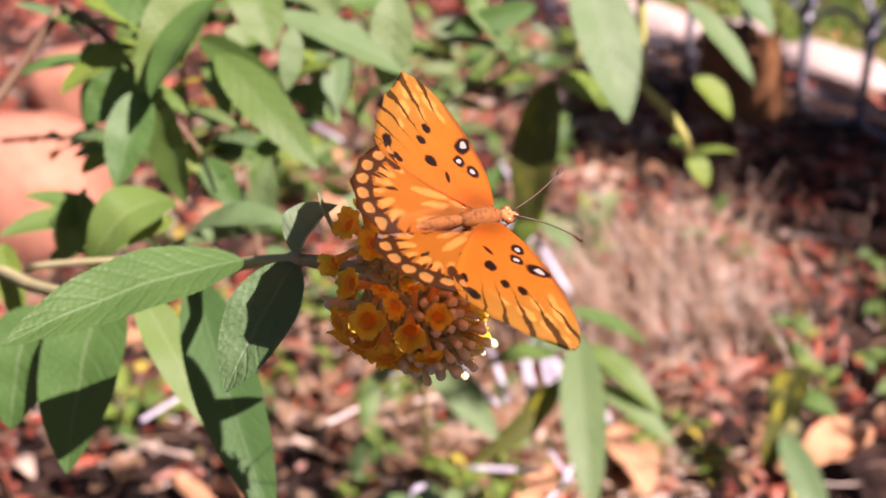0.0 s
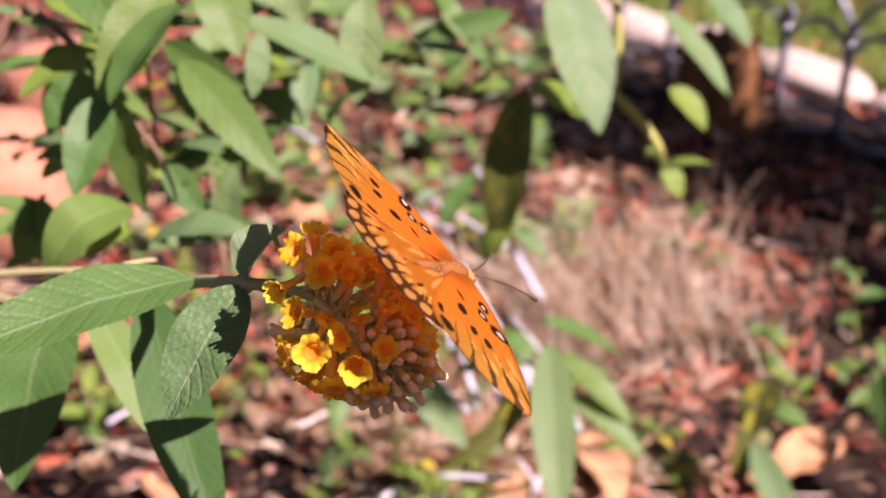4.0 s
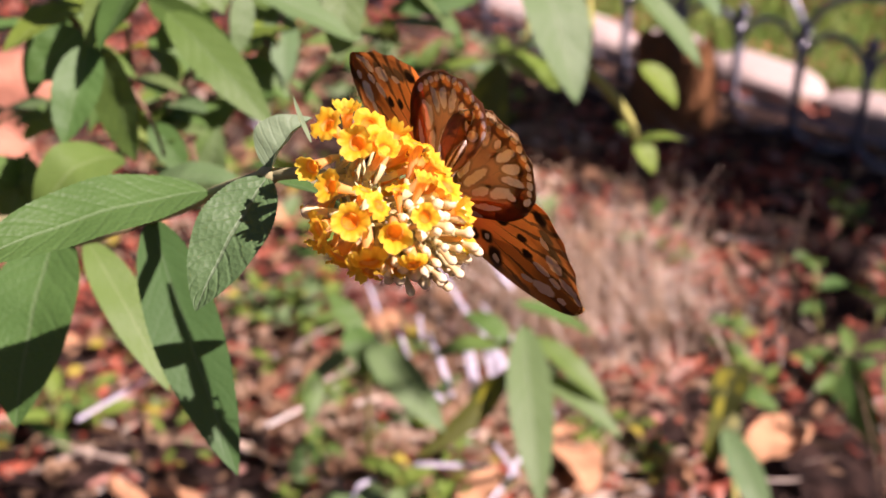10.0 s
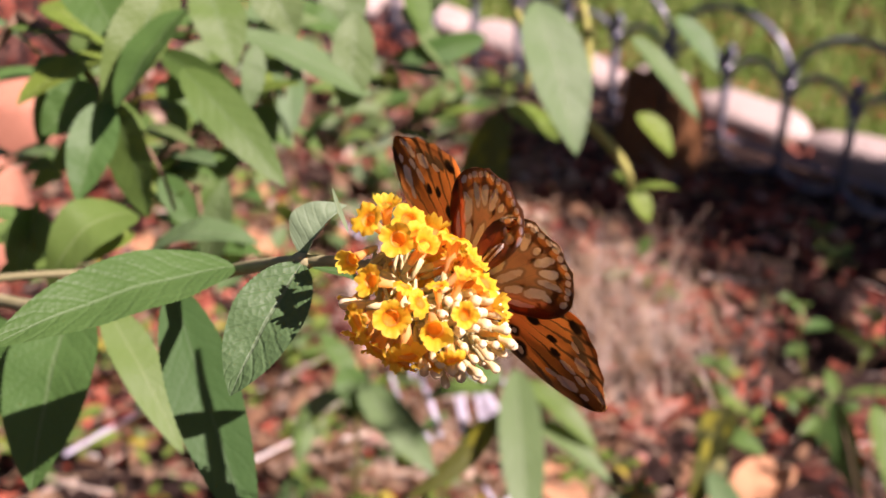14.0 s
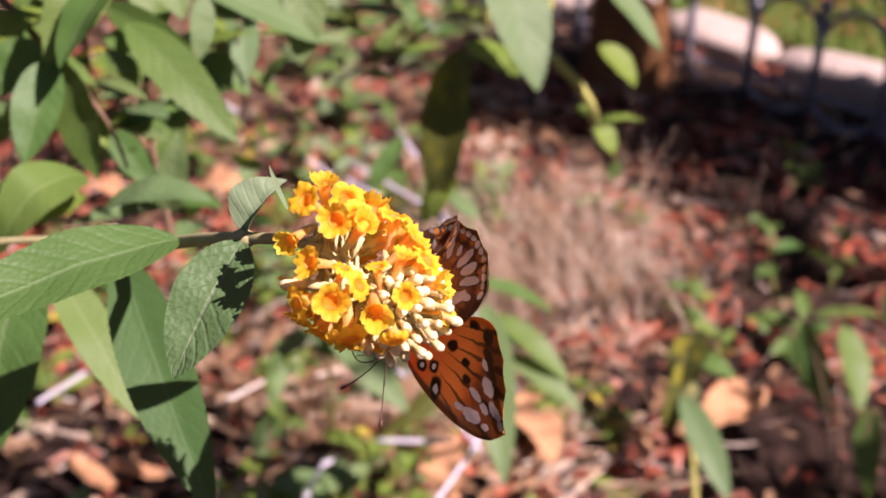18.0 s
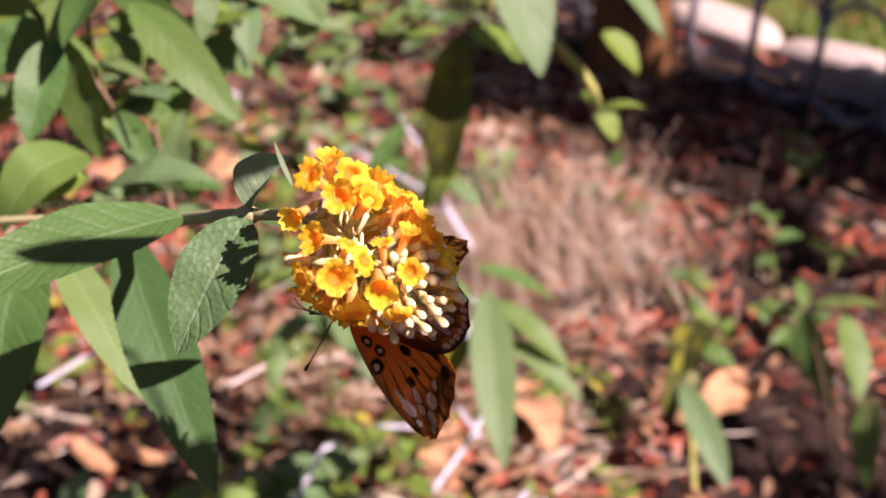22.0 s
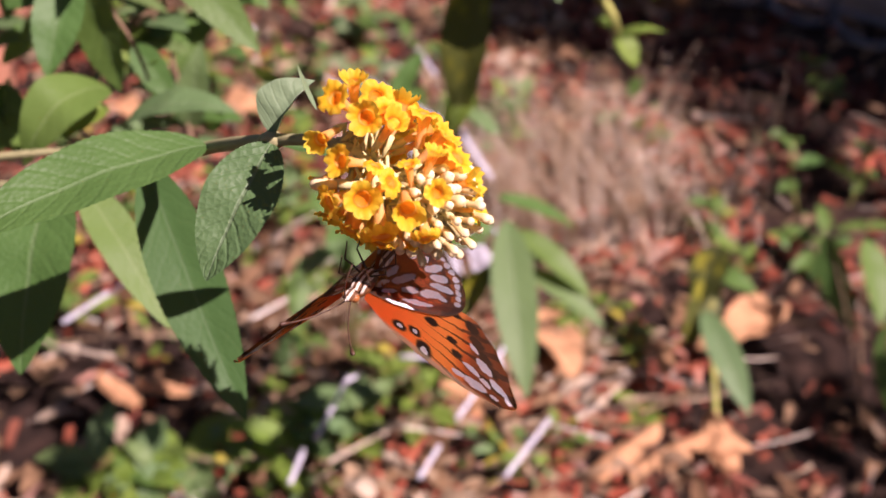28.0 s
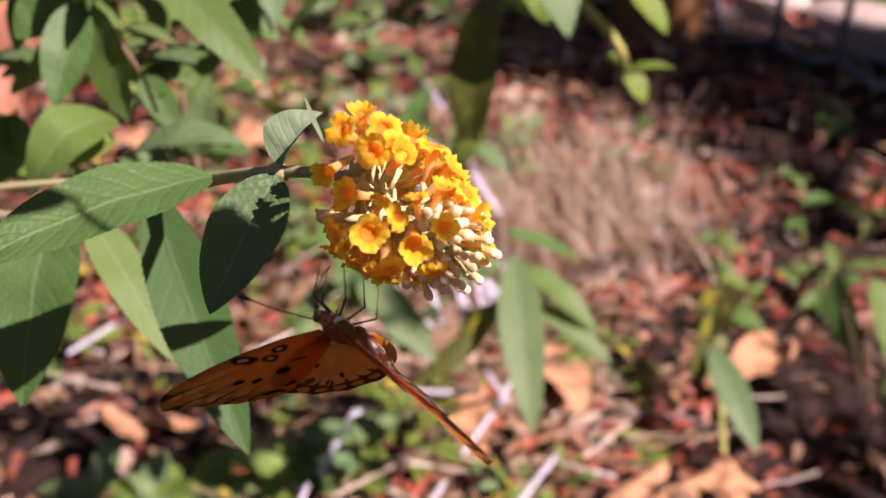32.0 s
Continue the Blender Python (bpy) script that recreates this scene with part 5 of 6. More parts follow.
def ground_cover():
    """Small soft leaves of clover and chickweed between the mulch."""
    rng = random.Random(90)
    vs, fs, uv, slot = [], [], [], []
    mats = [LIME, PALE, GREEN, YELLOW_LEAF]
    for k in range(5200):
        if k % 5 < 3:
            x, y = rng.uniform(-0.50, 0.30), rng.uniform(0.92, 1.75)
        elif k % 5 == 3:
            x, y = rng.uniform(-0.55, 0.35), rng.uniform(1.7, 2.75)
        else:
            x, y = rng.uniform(0.25, 0.85), rng.uniform(0.95, 1.75)
        if noise.noise((x * 9, y * 9, 8.0)) < (0.40 if k % 5 == 4 or x > 0.22 else 0.32 if y > 1.7 else 0.19) or in_shade_strip(x, y) or (in_shade_patch(x, y) and rng.random() < 0.8) or (x - 0.25) ** 2 + (y - 1.52) ** 2 < 0.028:
            continue
        l = rng.uniform(0.012, 0.032) * (1.0 if y < 1.7 else 1.5)
        a, b, c = blade(l, l * rng.uniform(0.35, 0.6), rng.uniform(0.0, 0.2), 0.2, rng.uniform(-0.4, 0.4), 0, 0.48, 2, 5, 1.0, 0.04, k)
        m = Matrix.Translation((x, y, lie(x, y) + rng.uniform(0.012, 0.065))) @ Euler((rng.gauss(0.2, 0.4), rng.gauss(0, 0.4), rng.uniform(0, 6.28))).to_matrix().to_4x4()
        n = len(vs)
        vs += [m @ Vector(q) for q in a]
        fs += [tuple(i + n for i in f) for f in b]
        uv += c
        pick = 3 if rng.random() < 0.10 else (2 if y > 1.7 and rng.random() < 0.6 else rng.choice((0, 0, 1, 1, 2)))
        slot += [pick] * len(b)
    tagged(new("ground_cover", mesh_of("ground_cover", vs, fs, mats, uv, slot)), "small soft green and yellowing leaves of low weeds in the mulch", "ground cover", kind="stuff")


ground_cover()

# small seedlings scattered over the mulch
rng = random.Random(77)
for place in ((-0.0661, 1.1925, 0), (-0.0108, 1.2352, 0), (-0.1104, 1.287, 0), (-0.0389, 1.1073, 0), (0.033, 1.2807, 0), (0.3959, 1.3813, 0), (0.5181, 1.376, 0), (0.7046, 1.7436, 0), (0.6952, 1.8663, 0), (0.4626, 1.312, 0), (-0.1288, 1.0915, 0), (0.2513, 1.2007, 0), (0.239, 1.0463, 0), (-0.1359, 1.4606, 0), (-0.0256, 1.3778, 0), (-0.1895, 1.3759, 0)):
    weed(rng, place[0] + rng.uniform(-0.01, 0.01), place[1], rng.uniform(0.03, 0.07), 5, rng.uniform(0.035, 0.055), (LIME, LIME, GREEN))

# taller weeds at the back of the bed
for place, h, size in (((-0.1355, 2.498, 0), 0.16, 0.085), ((0.1059, 2.5249, 0), 0.14, 0.08), ((0.2073, 2.583, 0), 0.12, 0.07), ((-0.264, 2.6004, 0), 0.16, 0.09), ((-0.0502, 1.85, 0), 0.09, 0.06), ((-0.123, 1.8068, 0), 0.10, 0.06)):
    weed(rng, place[0], place[1], h, 12, size, (GREEN, SILVERY, PALE, LIME))

# more twigs inside the bush, behind the sharp ones
rng = random.Random(5)
for p in ((-0.1363, 0.574, 0.6889), (-0.1271, 0.5984, 0.6495), (-0.1552, 0.6007, 0.6965), (-0.1221, 0.6212, 0.6073), (-0.1954, 0.5938, 0.7262), (-0.0839, 0.6749, 0.7083), (-0.106, 0.6789, 0.6731), (-0.132, 0.6225, 0.7376), (-0.1755, 0.535, 0.6582), (-0.1308, 0.6928, 0.6353), (-0.217, 0.6096, 0.6707), (-0.0814, 0.7441, 0.6253), (-0.0324, 0.8105, 0.6438), (-0.0016, 0.8486, 0.6089)):
    o = Vector(p)
    d = Vector((rng.uniform(-0.4, 0.8), rng.uniform(-0.6, 0.2), rng.uniform(-0.3, 0.5))).normalized()
    stalk(bush, o - d * 0.05, o + d * 0.04, (0, 0, 0.004), 0.0016, 0.001, BROWN_STEM, n=4, sides=6)
    for k in range(5):
        b = Vector((rng.uniform(-1, 1), rng.uniform(-0.6, 0.6), rng.uniform(-0.5, 0.6)))
        q = o + d * (k * 0.016 - 0.03)
        leaf(bush, q, q + (b + d * 0.6).normalized() * rng.uniform(0.03, 0.055), (0.2, -0.3, 1), rng.uniform(0.010, 0.017), rng.choice((GREEN, LIME, GREEN, PALE)), 0.08, 0.2, tooth=0.0)


# ---- litter, straw and sticks on the ground ----
def dead_leaves():
    rng = random.Random(31)
    vs, fs = [], []
    mid_place = (-0.0521, 1.1281, 0)
    for k in range(3700):
        y = 0.8 + 1.9 * rng.random() ** 1.15
        x = rng.uniform(-0.75, 0.75) * (0.5 + 0.5 * y)
        if k % 3 == 0:
            x, y = mid_place[0] + rng.gauss(-0.03, 0.16), mid_place[1] + rng.gauss(0.05, 0.20)
        if k % 7 == 1:
            x, y = rng.uniform(-0.5, 0.3), rng.uniform(1.7, 2.7)
        l = rng.uniform(0.014, 0.055)
        if (in_shade_patch(x, y) and rng.random() < 0.60) or (x > 0.30 and y > 1.25 and rng.random() < 0.6):
            continue
        a, b, c = blade(l, l * rng.uniform(0.25, 0.5), rng.uniform(-0.15, 0.3), rng.uniform(-0.4, 0.6), rng.uniform(-0.8, 0.8), 0, 0.45, 2, 6, 1.0, 0.1, k)
        m = Matrix.Translation((x, y, lie(x, y) + rng.uniform(0.012, 0.03))) @ Euler((rng.gauss(0, 0.4), rng.gauss(0, 0.4), rng.uniform(0, 6.28))).to_matrix().to_4x4()
        n = len(vs)
        vs += [m @ Vector(q) for q in a]
        fs += [tuple(i + n for i in f) for f in b]
    tagged(new("leaf_litter", mesh_of("leaf_litter", vs, fs, DEAD)), "curled tan and salmon dead leaves on the mulch", "litter", kind="stuff")


dead_leaves()


def dry_grass():
    rng = random.Random(17)
    vs, fs = [], []

    def straw(o, d, l, w, bow):
        n = len(vs)
        s = d.orthogonal().normalized()
        for i in range(6):
            f = i / 5
            q = o + d * l * f + bow * (f * f)
            for e in (-1, 1):
                vs.append(q + s * (e * w * (1 - 0.8 * f)))
        for i in range(5):
            a = n + 2 * i
            fs.append((a, a + 1, a + 3, a + 2))

    for cx, cy, spread, count, tall in ((*(0.2367, 1.4661, 0)[:2], 0.11, 420, 0.21), (*(0.3071, 1.5421, 0)[:2], 0.09, 200, 0.17), (*(0.1804, 1.4958, 0)[:2], 0.08, 180, 0.19), (*(0.2839, 1.6767, 0)[:2], 0.08, 120, 0.15), (*(0.3559, 1.4515, 0)[:2], 0.06, 60, 0.12)):
        for k in range(count):
            x, y = cx + rng.gauss(0, spread), cy + rng.gauss(0, spread)
            d = Vector((rng.gauss(0, 0.45), rng.gauss(0, 0.45), 1)).normalized()
            straw(Vector((x, y, lie(x, y))), d, tall * rng.uniform(0.35, 1.1), rng.uniform(0.0006, 0.0017), Vector((rng.gauss(0, 0.03), rng.gauss(0, 0.03), 0)))
    for k in range(70):
        x, y = 0.24 + rng.gauss(0, 0.09), 1.47 + rng.gauss(0, 0.09)
        d = Vector((rng.gauss(0, 0.55), rng.gauss(0, 0.4), 1)).normalized()
        straw(Vector((x, y, lie(x, y))), d, rng.uniform(0.12, 0.26), rng.uniform(0.0016, 0.0028), Vector((rng.gauss(0, 0.05), rng.gauss(-0.02, 0.04), -0.01)))
    for k in range(170):
        x, y, a = rng.uniform(-0.20, 0.26), rng.uniform(0.92, 1.35), rng.uniform(0, 6.28)
        straw(Vector((x, y, lie(x, y) + rng.uniform(0.03, 0.06))), Vector((math.cos(a), math.sin(a), rng.gauss(0, 0.25))).normalized(), rng.uniform(0.04, 0.12), rng.uniform(0.0014, 0.0026), Vector((0, 0, rng.uniform(-0.01, 0.02))))
    for k in range(1250):
        y = 0.85 + 1.9 * rng.random()
        x = rng.uniform(-0.75, 0.75) * (0.5 + 0.5 * y)
        if k > 900:
            x, y = rng.uniform(-0.45, 0.30), rng.uniform(1.6, 2.7)
        a = rng.uniform(0, 6.28)
        straw(Vector((x, y, lie(x, y) + 0.025)), Vector((math.cos(a), math.sin(a), rng.gauss(0, 0.12))).normalized(), rng.uniform(0.03, 0.14), rng.uniform(0.0008, 0.0022), Vector((0, 0, rng.uniform(-0.01, 0.02))))
    tagged(new("dry_grass", mesh_of("dry_grass", vs, fs, STRAW)), "tuft of dry blond tan grass and fallen straw", "dry grass", kind="stuff")


dry_grass()


def big_dead_leaf(a, b, width, face, label):
    d = base_at("dead_leaf", a, label, "dead leaf", "large dead leaves on the ground")
    leaf(d, a, b, face, width, BIG_DEAD, 0.14, 0.3, 0.4, 0.5, name="blade", wave=0.08, tooth=0.0)


for a, b, w in (((0.0485, 1.0415, 0.02), (0.0821, 1.0866, 0.07), 0.05), ((0.3741, 1.1386, 0.03), (0.4363, 1.2107, 0.05), 0.04), ((0.1639, 1.1581, 0.03), (0.1811, 1.1832, 0.06), 0.05), ((-0.5118, 1.3798, 0.03), (-0.4381, 1.3605, 0.06), 0.04), ((-0.0715, 1.4136, 0.03), (-0.0264, 1.423, 0.06), 0.05), ((0.3385, 1.1364, 0.03), (0.4359, 1.1604, 0.05), 0.035), ((0.1641, 1.1789, 0.03), (0.1811, 1.0454, 0.06), 0.055), ((0.284, 1.1431, 0.03), (0.2904, 1.0712, 0.04), 0.035), ((-0.285, 1.775, 0.03), (-0.205, 1.715, 0.05), 0.06), ((-0.445, 1.79, 0.03), (-0.395, 1.70, 0.05), 0.05), ((-0.31, 2.00, 0.03), (-0.24, 1.93, 0.05), 0.06), ((-0.15, 1.86, 0.03), (-0.09, 1.80, 0.04), 0.045), ((0.405, 1.155, 0.03), (0.455, 1.19, 0.05), 0.03), ((0.30, 0.985, 0.02), (0.36, 0.96, 0.03), 0.03)):
    big_dead_leaf(a, b, w, (0, -0.5, 1), "large curled salmon-tan dead leaf on the mulch")


def wood_chip(a, b, width):
    """A thick torn strip of bark."""
    a, b = Vector(a), Vector(b)
    rng = random.Random(int(a.x * 1e4))
    n = 9
    vs, fs = [], []
    for i in range(n + 1):
        v = i / n
        w = width / 2 * (0.55 + 0.45 * math.sin(math.pi * v) + rng.uniform(-0.12, 0.12))
        for x, z in ((-1, 0), (-0.6, 0.006), (0, 0.009), (0.6, 0.006), (1, 0), (0, -0.002)):
            vs.append((x * w + rng.uniform(-1, 1) * 0.0012, v * (b - a).length, z + rng.uniform(-1, 1) * 0.0012))
    for i in range(n):
        for k in range(6):
            p, q = i * 6 + k, i * 6 + (k + 1) % 6
            fs.append((p, q, q + 6, p + 6))
    fs += [tuple(range(6))[::-1], tuple(range(6 * n, 6 * n + 6))]
    c = new("wood_chip", mesh_of("wood_chip", vs, fs, BIG_DEAD, smooth=False))
    c.matrix_basis = Matrix.Translation(a) @ frame_of(b - a, (0, 0, 1)).to_4x4()
    tagged(c, "torn orange-tan strip of bark lying on the mulch", "wood chip", "large bark strips")


for a, b, w in (((0.0661, 1.0417, 0.015), (0.0684, 1.1419, 0.035), 0.045), ((0.1796, 0.9306, 0.02), (0.265, 0.9976, 0.03), 0.03), ((0.2247, 0.9368, 0.02), (0.3185, 0.9873, 0.025), 0.03), ((0.3322, 0.9403, 0.02), (0.3279, 1.0176, 0.03), 0.035), ((0.4178, 1.1786, 0.02), (0.4662, 1.2088, 0.03), 0.025), ((0.1708, 1.0941, 0.02), (0.1892, 1.1646, 0.03), 0.03), ((-0.3021, 1.076, 0.02), (-0.3514, 1.1152, 0.03), 0.025), ((-0.2481, 1.0929, 0.02), (-0.3051, 1.1032, 0.03), 0.02)):
    wood_chip(a, b, w)


# ---- white wire edging, bent over among the plants ----
wire_fence = base_at("wire_fence", (0.0608, 1.2686, 0), "bent white wire garden edging half hidden by plants", "wire fence")


def wire(a, b, r=0.0026, lift=0.0):
    stalk(wire_fence, a, b, (0, 0, lift), r, r, WIRE, "wire", n=5, sides=8)


for a, b in (((0.0065, 1.1398, 0.3046), (0.0521, 1.0698, 0.2581)), ((0.0384, 1.0977, 0.268), (0.0809, 1.0176, 0.2452)), ((0.0204, 1.3239, 0.3313), (0.0393, 1.2829, 0.318)), ((0.0674, 1.2319, 0.2649), (0.0902, 1.1779, 0.2484)), ((0.0116, 1.0254, 0.2599), (0.0223, 0.9933, 0.242)), ((0.0449, 1.0254, 0.2599), (0.0496, 0.9945, 0.2444)), ((0.0632, 1.0254, 0.2599), (0.0698, 0.9933, 0.242)), ((0.048, 1.0404, 0.2667), (0.0823, 0.9997, 0.254))):
    wire(a, b, 0.0023)
for a, b in (((-0.0852, 1.2648, 0.3266), (-0.0589, 1.2388, 0.3203)), ((-0.2071, 1.3913, 0.3515), (-0.1682, 1.354, 0.3454)), ((-0.0372, 1.3201, 0.295), (0.0576, 1.2407, 0.272)), ((-0.044, 1.3007, 0.2829), (-0.0054, 1.2703, 0.2759)), ((0.0682, 1.2561, 0.2599), (0.0961, 1.173, 0.2444)), ((-0.0124, 0.9306, 0.1936), (0.0598, 0.9271, 0.1938)), ((0.0795, 0.9223, 0.1881), (0.0385, 0.8504, 0.1844)), ((0.1247, 0.8614, 0.1713), (0.077, 0.7906, 0.1689)), ((0.0941, 0.9501, 0.1951), (0.0784, 0.9224, 0.188)), ((-0.0592, 0.907, 0.1905), (-0.0881, 0.8318, 0.1827)), ((0.0208, 0.8083, 0.1918), (0.0014, 0.7644, 0.1962)), ((-0.1081, 0.7744, 0.1847), (-0.0978, 0.8119, 0.1881))):
    wire(a, b, 0.0023)
for a, b in (((-0.0076, 0.9958, 0.2468), (0.0166, 0.9692, 0.2393)), ((0.1158, 0.9704, 0.2416), (0.1212, 0.9535, 0.231)), ((0.0616, 0.9008, 0.2385), (0.0804, 0.8718, 0.2265)), ((-0.047, 0.8706, 0.2243), (-0.0614, 0.8592, 0.2242)), ((-0.3241, 0.9469, 0.2339), (-0.2722, 1.0486, 0.2166)), ((-0.0061, 1.0685, 0.2732), (-0.0032, 1.0326, 0.269)), ((-0.0593, 1.1286, 0.2778), (-0.046, 1.078, 0.2671))):
    wire(a, b, 0.0020)


for a, b in (((0.0561, 1.0211, 0.26), (0.0929, 0.9763, 0.245)), ((0.0045, 1.0536, 0.26), (0.0248, 0.9679, 0.245)), ((0.0395, 1.0256, 0.26), (0.0462, 0.9685, 0.245)), ((0.0596, 1.0111, 0.26), (0.0659, 0.9756, 0.245)), ((-0.027, 1.0654, 0.26), (-0.0075, 0.9876, 0.245)), ((-0.0493, 1.054, 0.26), (-0.0244, 0.9684, 0.245)), ((0.0592, 1.1128, 0.26), (0.0959, 1.0505, 0.245)), ((0.0703, 1.0686, 0.26), (0.0746, 0.9996, 0.245))):
    wire(a, b, 0.0021)


# ---- iron edging fence, stones and lawn beyond ----
FENCE_A, FENCE_B = Vector((0.5163, 2.3633, 0)), Vector((0.9002, 1.9505, 0))
iron = base_at("garden_fence", (FENCE_A.x, FENCE_A.y, 0), "low dark grey iron garden fence with round hooped tops", "fence")
fence_dir = (FENCE_B - FENCE_A).normalized()
PITCH = 0.135


def fence_part(name, pts, r):
    put(name, tube_mesh(name, [Vector(p) - iron.location for p in pts], r, IRON, 8), iron)


def hoop(c, half, z0, rise):
    pts = []
    for i in range(13):
        a = math.pi * i / 12
        pts.append(c - fence_dir * half * math.cos(a) + Vector((0, 0, z0 + rise * math.sin(a))))
    return pts


for i in range(-9, 10):
    c = FENCE_A + fence_dir * PITCH * i
    fence_part("post", [c + Vector((0, 0, z)) for z in (-0.02, 0.12, 0.205)], 0.0085)
    fence_part("knob", [c + Vector((0, 0, z)) for z in (0.203, 0.212, 0.228, 0.240)], [0.008, 0.013, 0.013, 0.004])
    fence_part("hoop", hoop(c + fence_dir * PITCH / 2, PITCH / 2, 0.15, 0.075), 0.0065)
    if i % 2 == 0:
        fence_part("hoop", hoop(c + fence_dir * PITCH, PITCH, 0.195, 0.115), 0.007)
    fence_part("foot_hoop", hoop(c + fence_dir * PITCH / 2, PITCH / 2, 0.05, -0.04), 0.0062)
fence_part("rail", [FENCE_A + fence_dir * PITCH * k + Vector((0, 0, 0.055)) for k in (-9, 0, 10)], 0.0055)


def rough_stone(seed, sx, sy, sz):
    bm = bmesh.new()
    bmesh.ops.create_icosphere(bm, subdivisions=3, radius=1.0)
    for v in bm.verts:
        n = noise.noise(v.co * 1.3 + Vector((seed * 7.1, 0, 0))) * 0.30 + noise.noise(v.co * 4 + Vector((seed, 3, 0))) * 0.09
        p = v.co * (1 + n)
        p = Vector((math.copysign(abs(p.x) ** 0.75, p.x), math.copysign(abs(p.y) ** 0.75, p.y), math.copysign(abs(p.z) ** 0.7, p.z)))
        v.co = Vector((p.x * sx, p.y * sy, p.z * sz))
    me = bpy.data.meshes.new("stone")
    bm.to_mesh(me)
    bm.free()
    me.materials.append(STONE)
    me.polygons.foreach_set("use_smooth", [True] * len(me.polygons))
    return me


back = Vector((-fence_dir.y, fence_dir.x, 0))
rng = random.Random(3)
s = -1.4
i = 0
while s < 1.3:
    w = rng.uniform(0.09, 0.16)
    c = FENCE_A + fence_dir * (s + w) + back * (0.16 + rng.uniform(-0.02, 0.02))
    st = new("edging_stone", rough_stone(i, w, 0.07, 0.044))
    st.location = (c.x, c.y, 0.030)
    st.rotation_euler = (rng.uniform(-0.1, 0.1), rng.uniform(-0.1, 0.1), math.atan2(fence_dir.y, fence_dir.x) + rng.uniform(-0.1, 0.1))
    tagged(st, "pale cream edging stone beside the lawn", "stone", "edging stones")
    s += 2 * w * 0.98
    i += 1


def lawn():
    rng = random.Random(12)
    vs, fs = [], []
    for k in range(44000):
        u = rng.uniform(-1.8, 1.9) if k < 26000 else rng.uniform(-4.5, 4.0)
        v = 0.27 + (2.6 if k < 26000 else 5.0) * rng.random() ** 1.7
        c = FENCE_A + fence_dir * u + back * v
        l, w = rng.uniform(0.03, 0.075), rng.uniform(0.0012, 0.003) * (1 + v)
        a = rng.uniform(0, 6.28)
        s = Vector((math.cos(a), math.sin(a), 0)) * w
        tip = Vector((rng.gauss(0, 0.02), rng.gauss(0, 0.02), l))
        n = len(vs)
        o = Vector((c.x, c.y, 0))
        vs += [o - s, o + s, o + s * 0.7 + tip * 0.6, o - s * 0.7 + tip * 0.6, o + tip * 1.05 + s * 0.3]
        fs += [(n, n + 1, n + 2, n + 3), (n + 3, n + 2, n + 4)]
    tagged(new("lawn", mesh_of("lawn", vs, fs, LAWN)), "bright green lawn beyond the edging stones", "grass", kind="stuff")


lawn()

# old stump by the fence
STUMP = Vector((0.492, 2.268, 0))
stump = base_at("tree_stump", (STUMP.x, STUMP.y, 0), "weathered brown tree stump beside the iron fence", "stump")
vs, fs = [], []
for j in range(9):
    z = 0.15 * j / 8
    for k in range(40):
        a = 2 * math.pi * k / 40
        r = 0.07 * (1.25 - 0.3 * j / 8) * (1 + 0.10 * math.sin(7 * a + 1) + 0.05 * math.sin(17 * a + j * 0.4))
        vs.append((r * math.cos(a), r * math.sin(a), z + (0.025 * math.sin(5 * a) + 0.02 * math.sin(11 * a) if j == 8 else 0)))
for j in range(8):
    for k in range(40):
        a, b = j * 40 + k, j * 40 + (k + 1) % 40
        fs.append((a, b, b + 40, a + 40))
fs.append(tuple(range(320, 360)))
put("trunk", mesh_of("trunk", vs, fs, TRUNK), stump)

# pink sandstone boulders behind the bush
for (x, y, z), sx, sy, sz, seed in (((-0.722, 1.742, 0), 0.14, 0.10, 0.13, 41), ((-0.785, 2.27, 0), 0.10, 0.08, 0.09, 43), ((-0.915, 1.83, 0), 0.16, 0.12, 0.12, 47)):
    me = rough_stone(seed, sx, sy, sz)
    me.materials[0] = SANDSTONE
    st = new("boulder", me)
    st.location = (x, y, sz * 0.55)
    tagged(st, "smooth pink sandstone boulder in the sun behind the bush", "boulder", "sandstone boulders")

# unseen small tree added beside the bed to shade ground along the fence
tree = base_at("unseen_shade_tree", (2.0, 0.62, 0), "small leafy tree, unseen, added beside the bed to shade fence and corners", "tree")
put("trunk", tube_mesh("trunk", [(0, 0, -0.02), (0.02, 0.0, 0.6), (-0.05, 0.05, 1.2), (-0.25, 0.12, 1.7)], [0.06, 0.05, 0.04, 0.025], TRUNK, 14), tree)
rng = random.Random(77)
vs, fs = [], []
corners = [Vector(q) for q in ((0.2501, 2.4243, 0), (0.2108, 2.1651, 0), (0.8833, 1.7563, 0), (0.980, 1.9536, 0))]
beyond = [Vector(q) for q in ((0.4198, 2.1937, 0), (0.4002, 2.0705, 0), (0.8755, 1.6914, 0), (0.9276, 1.8197, 0))]
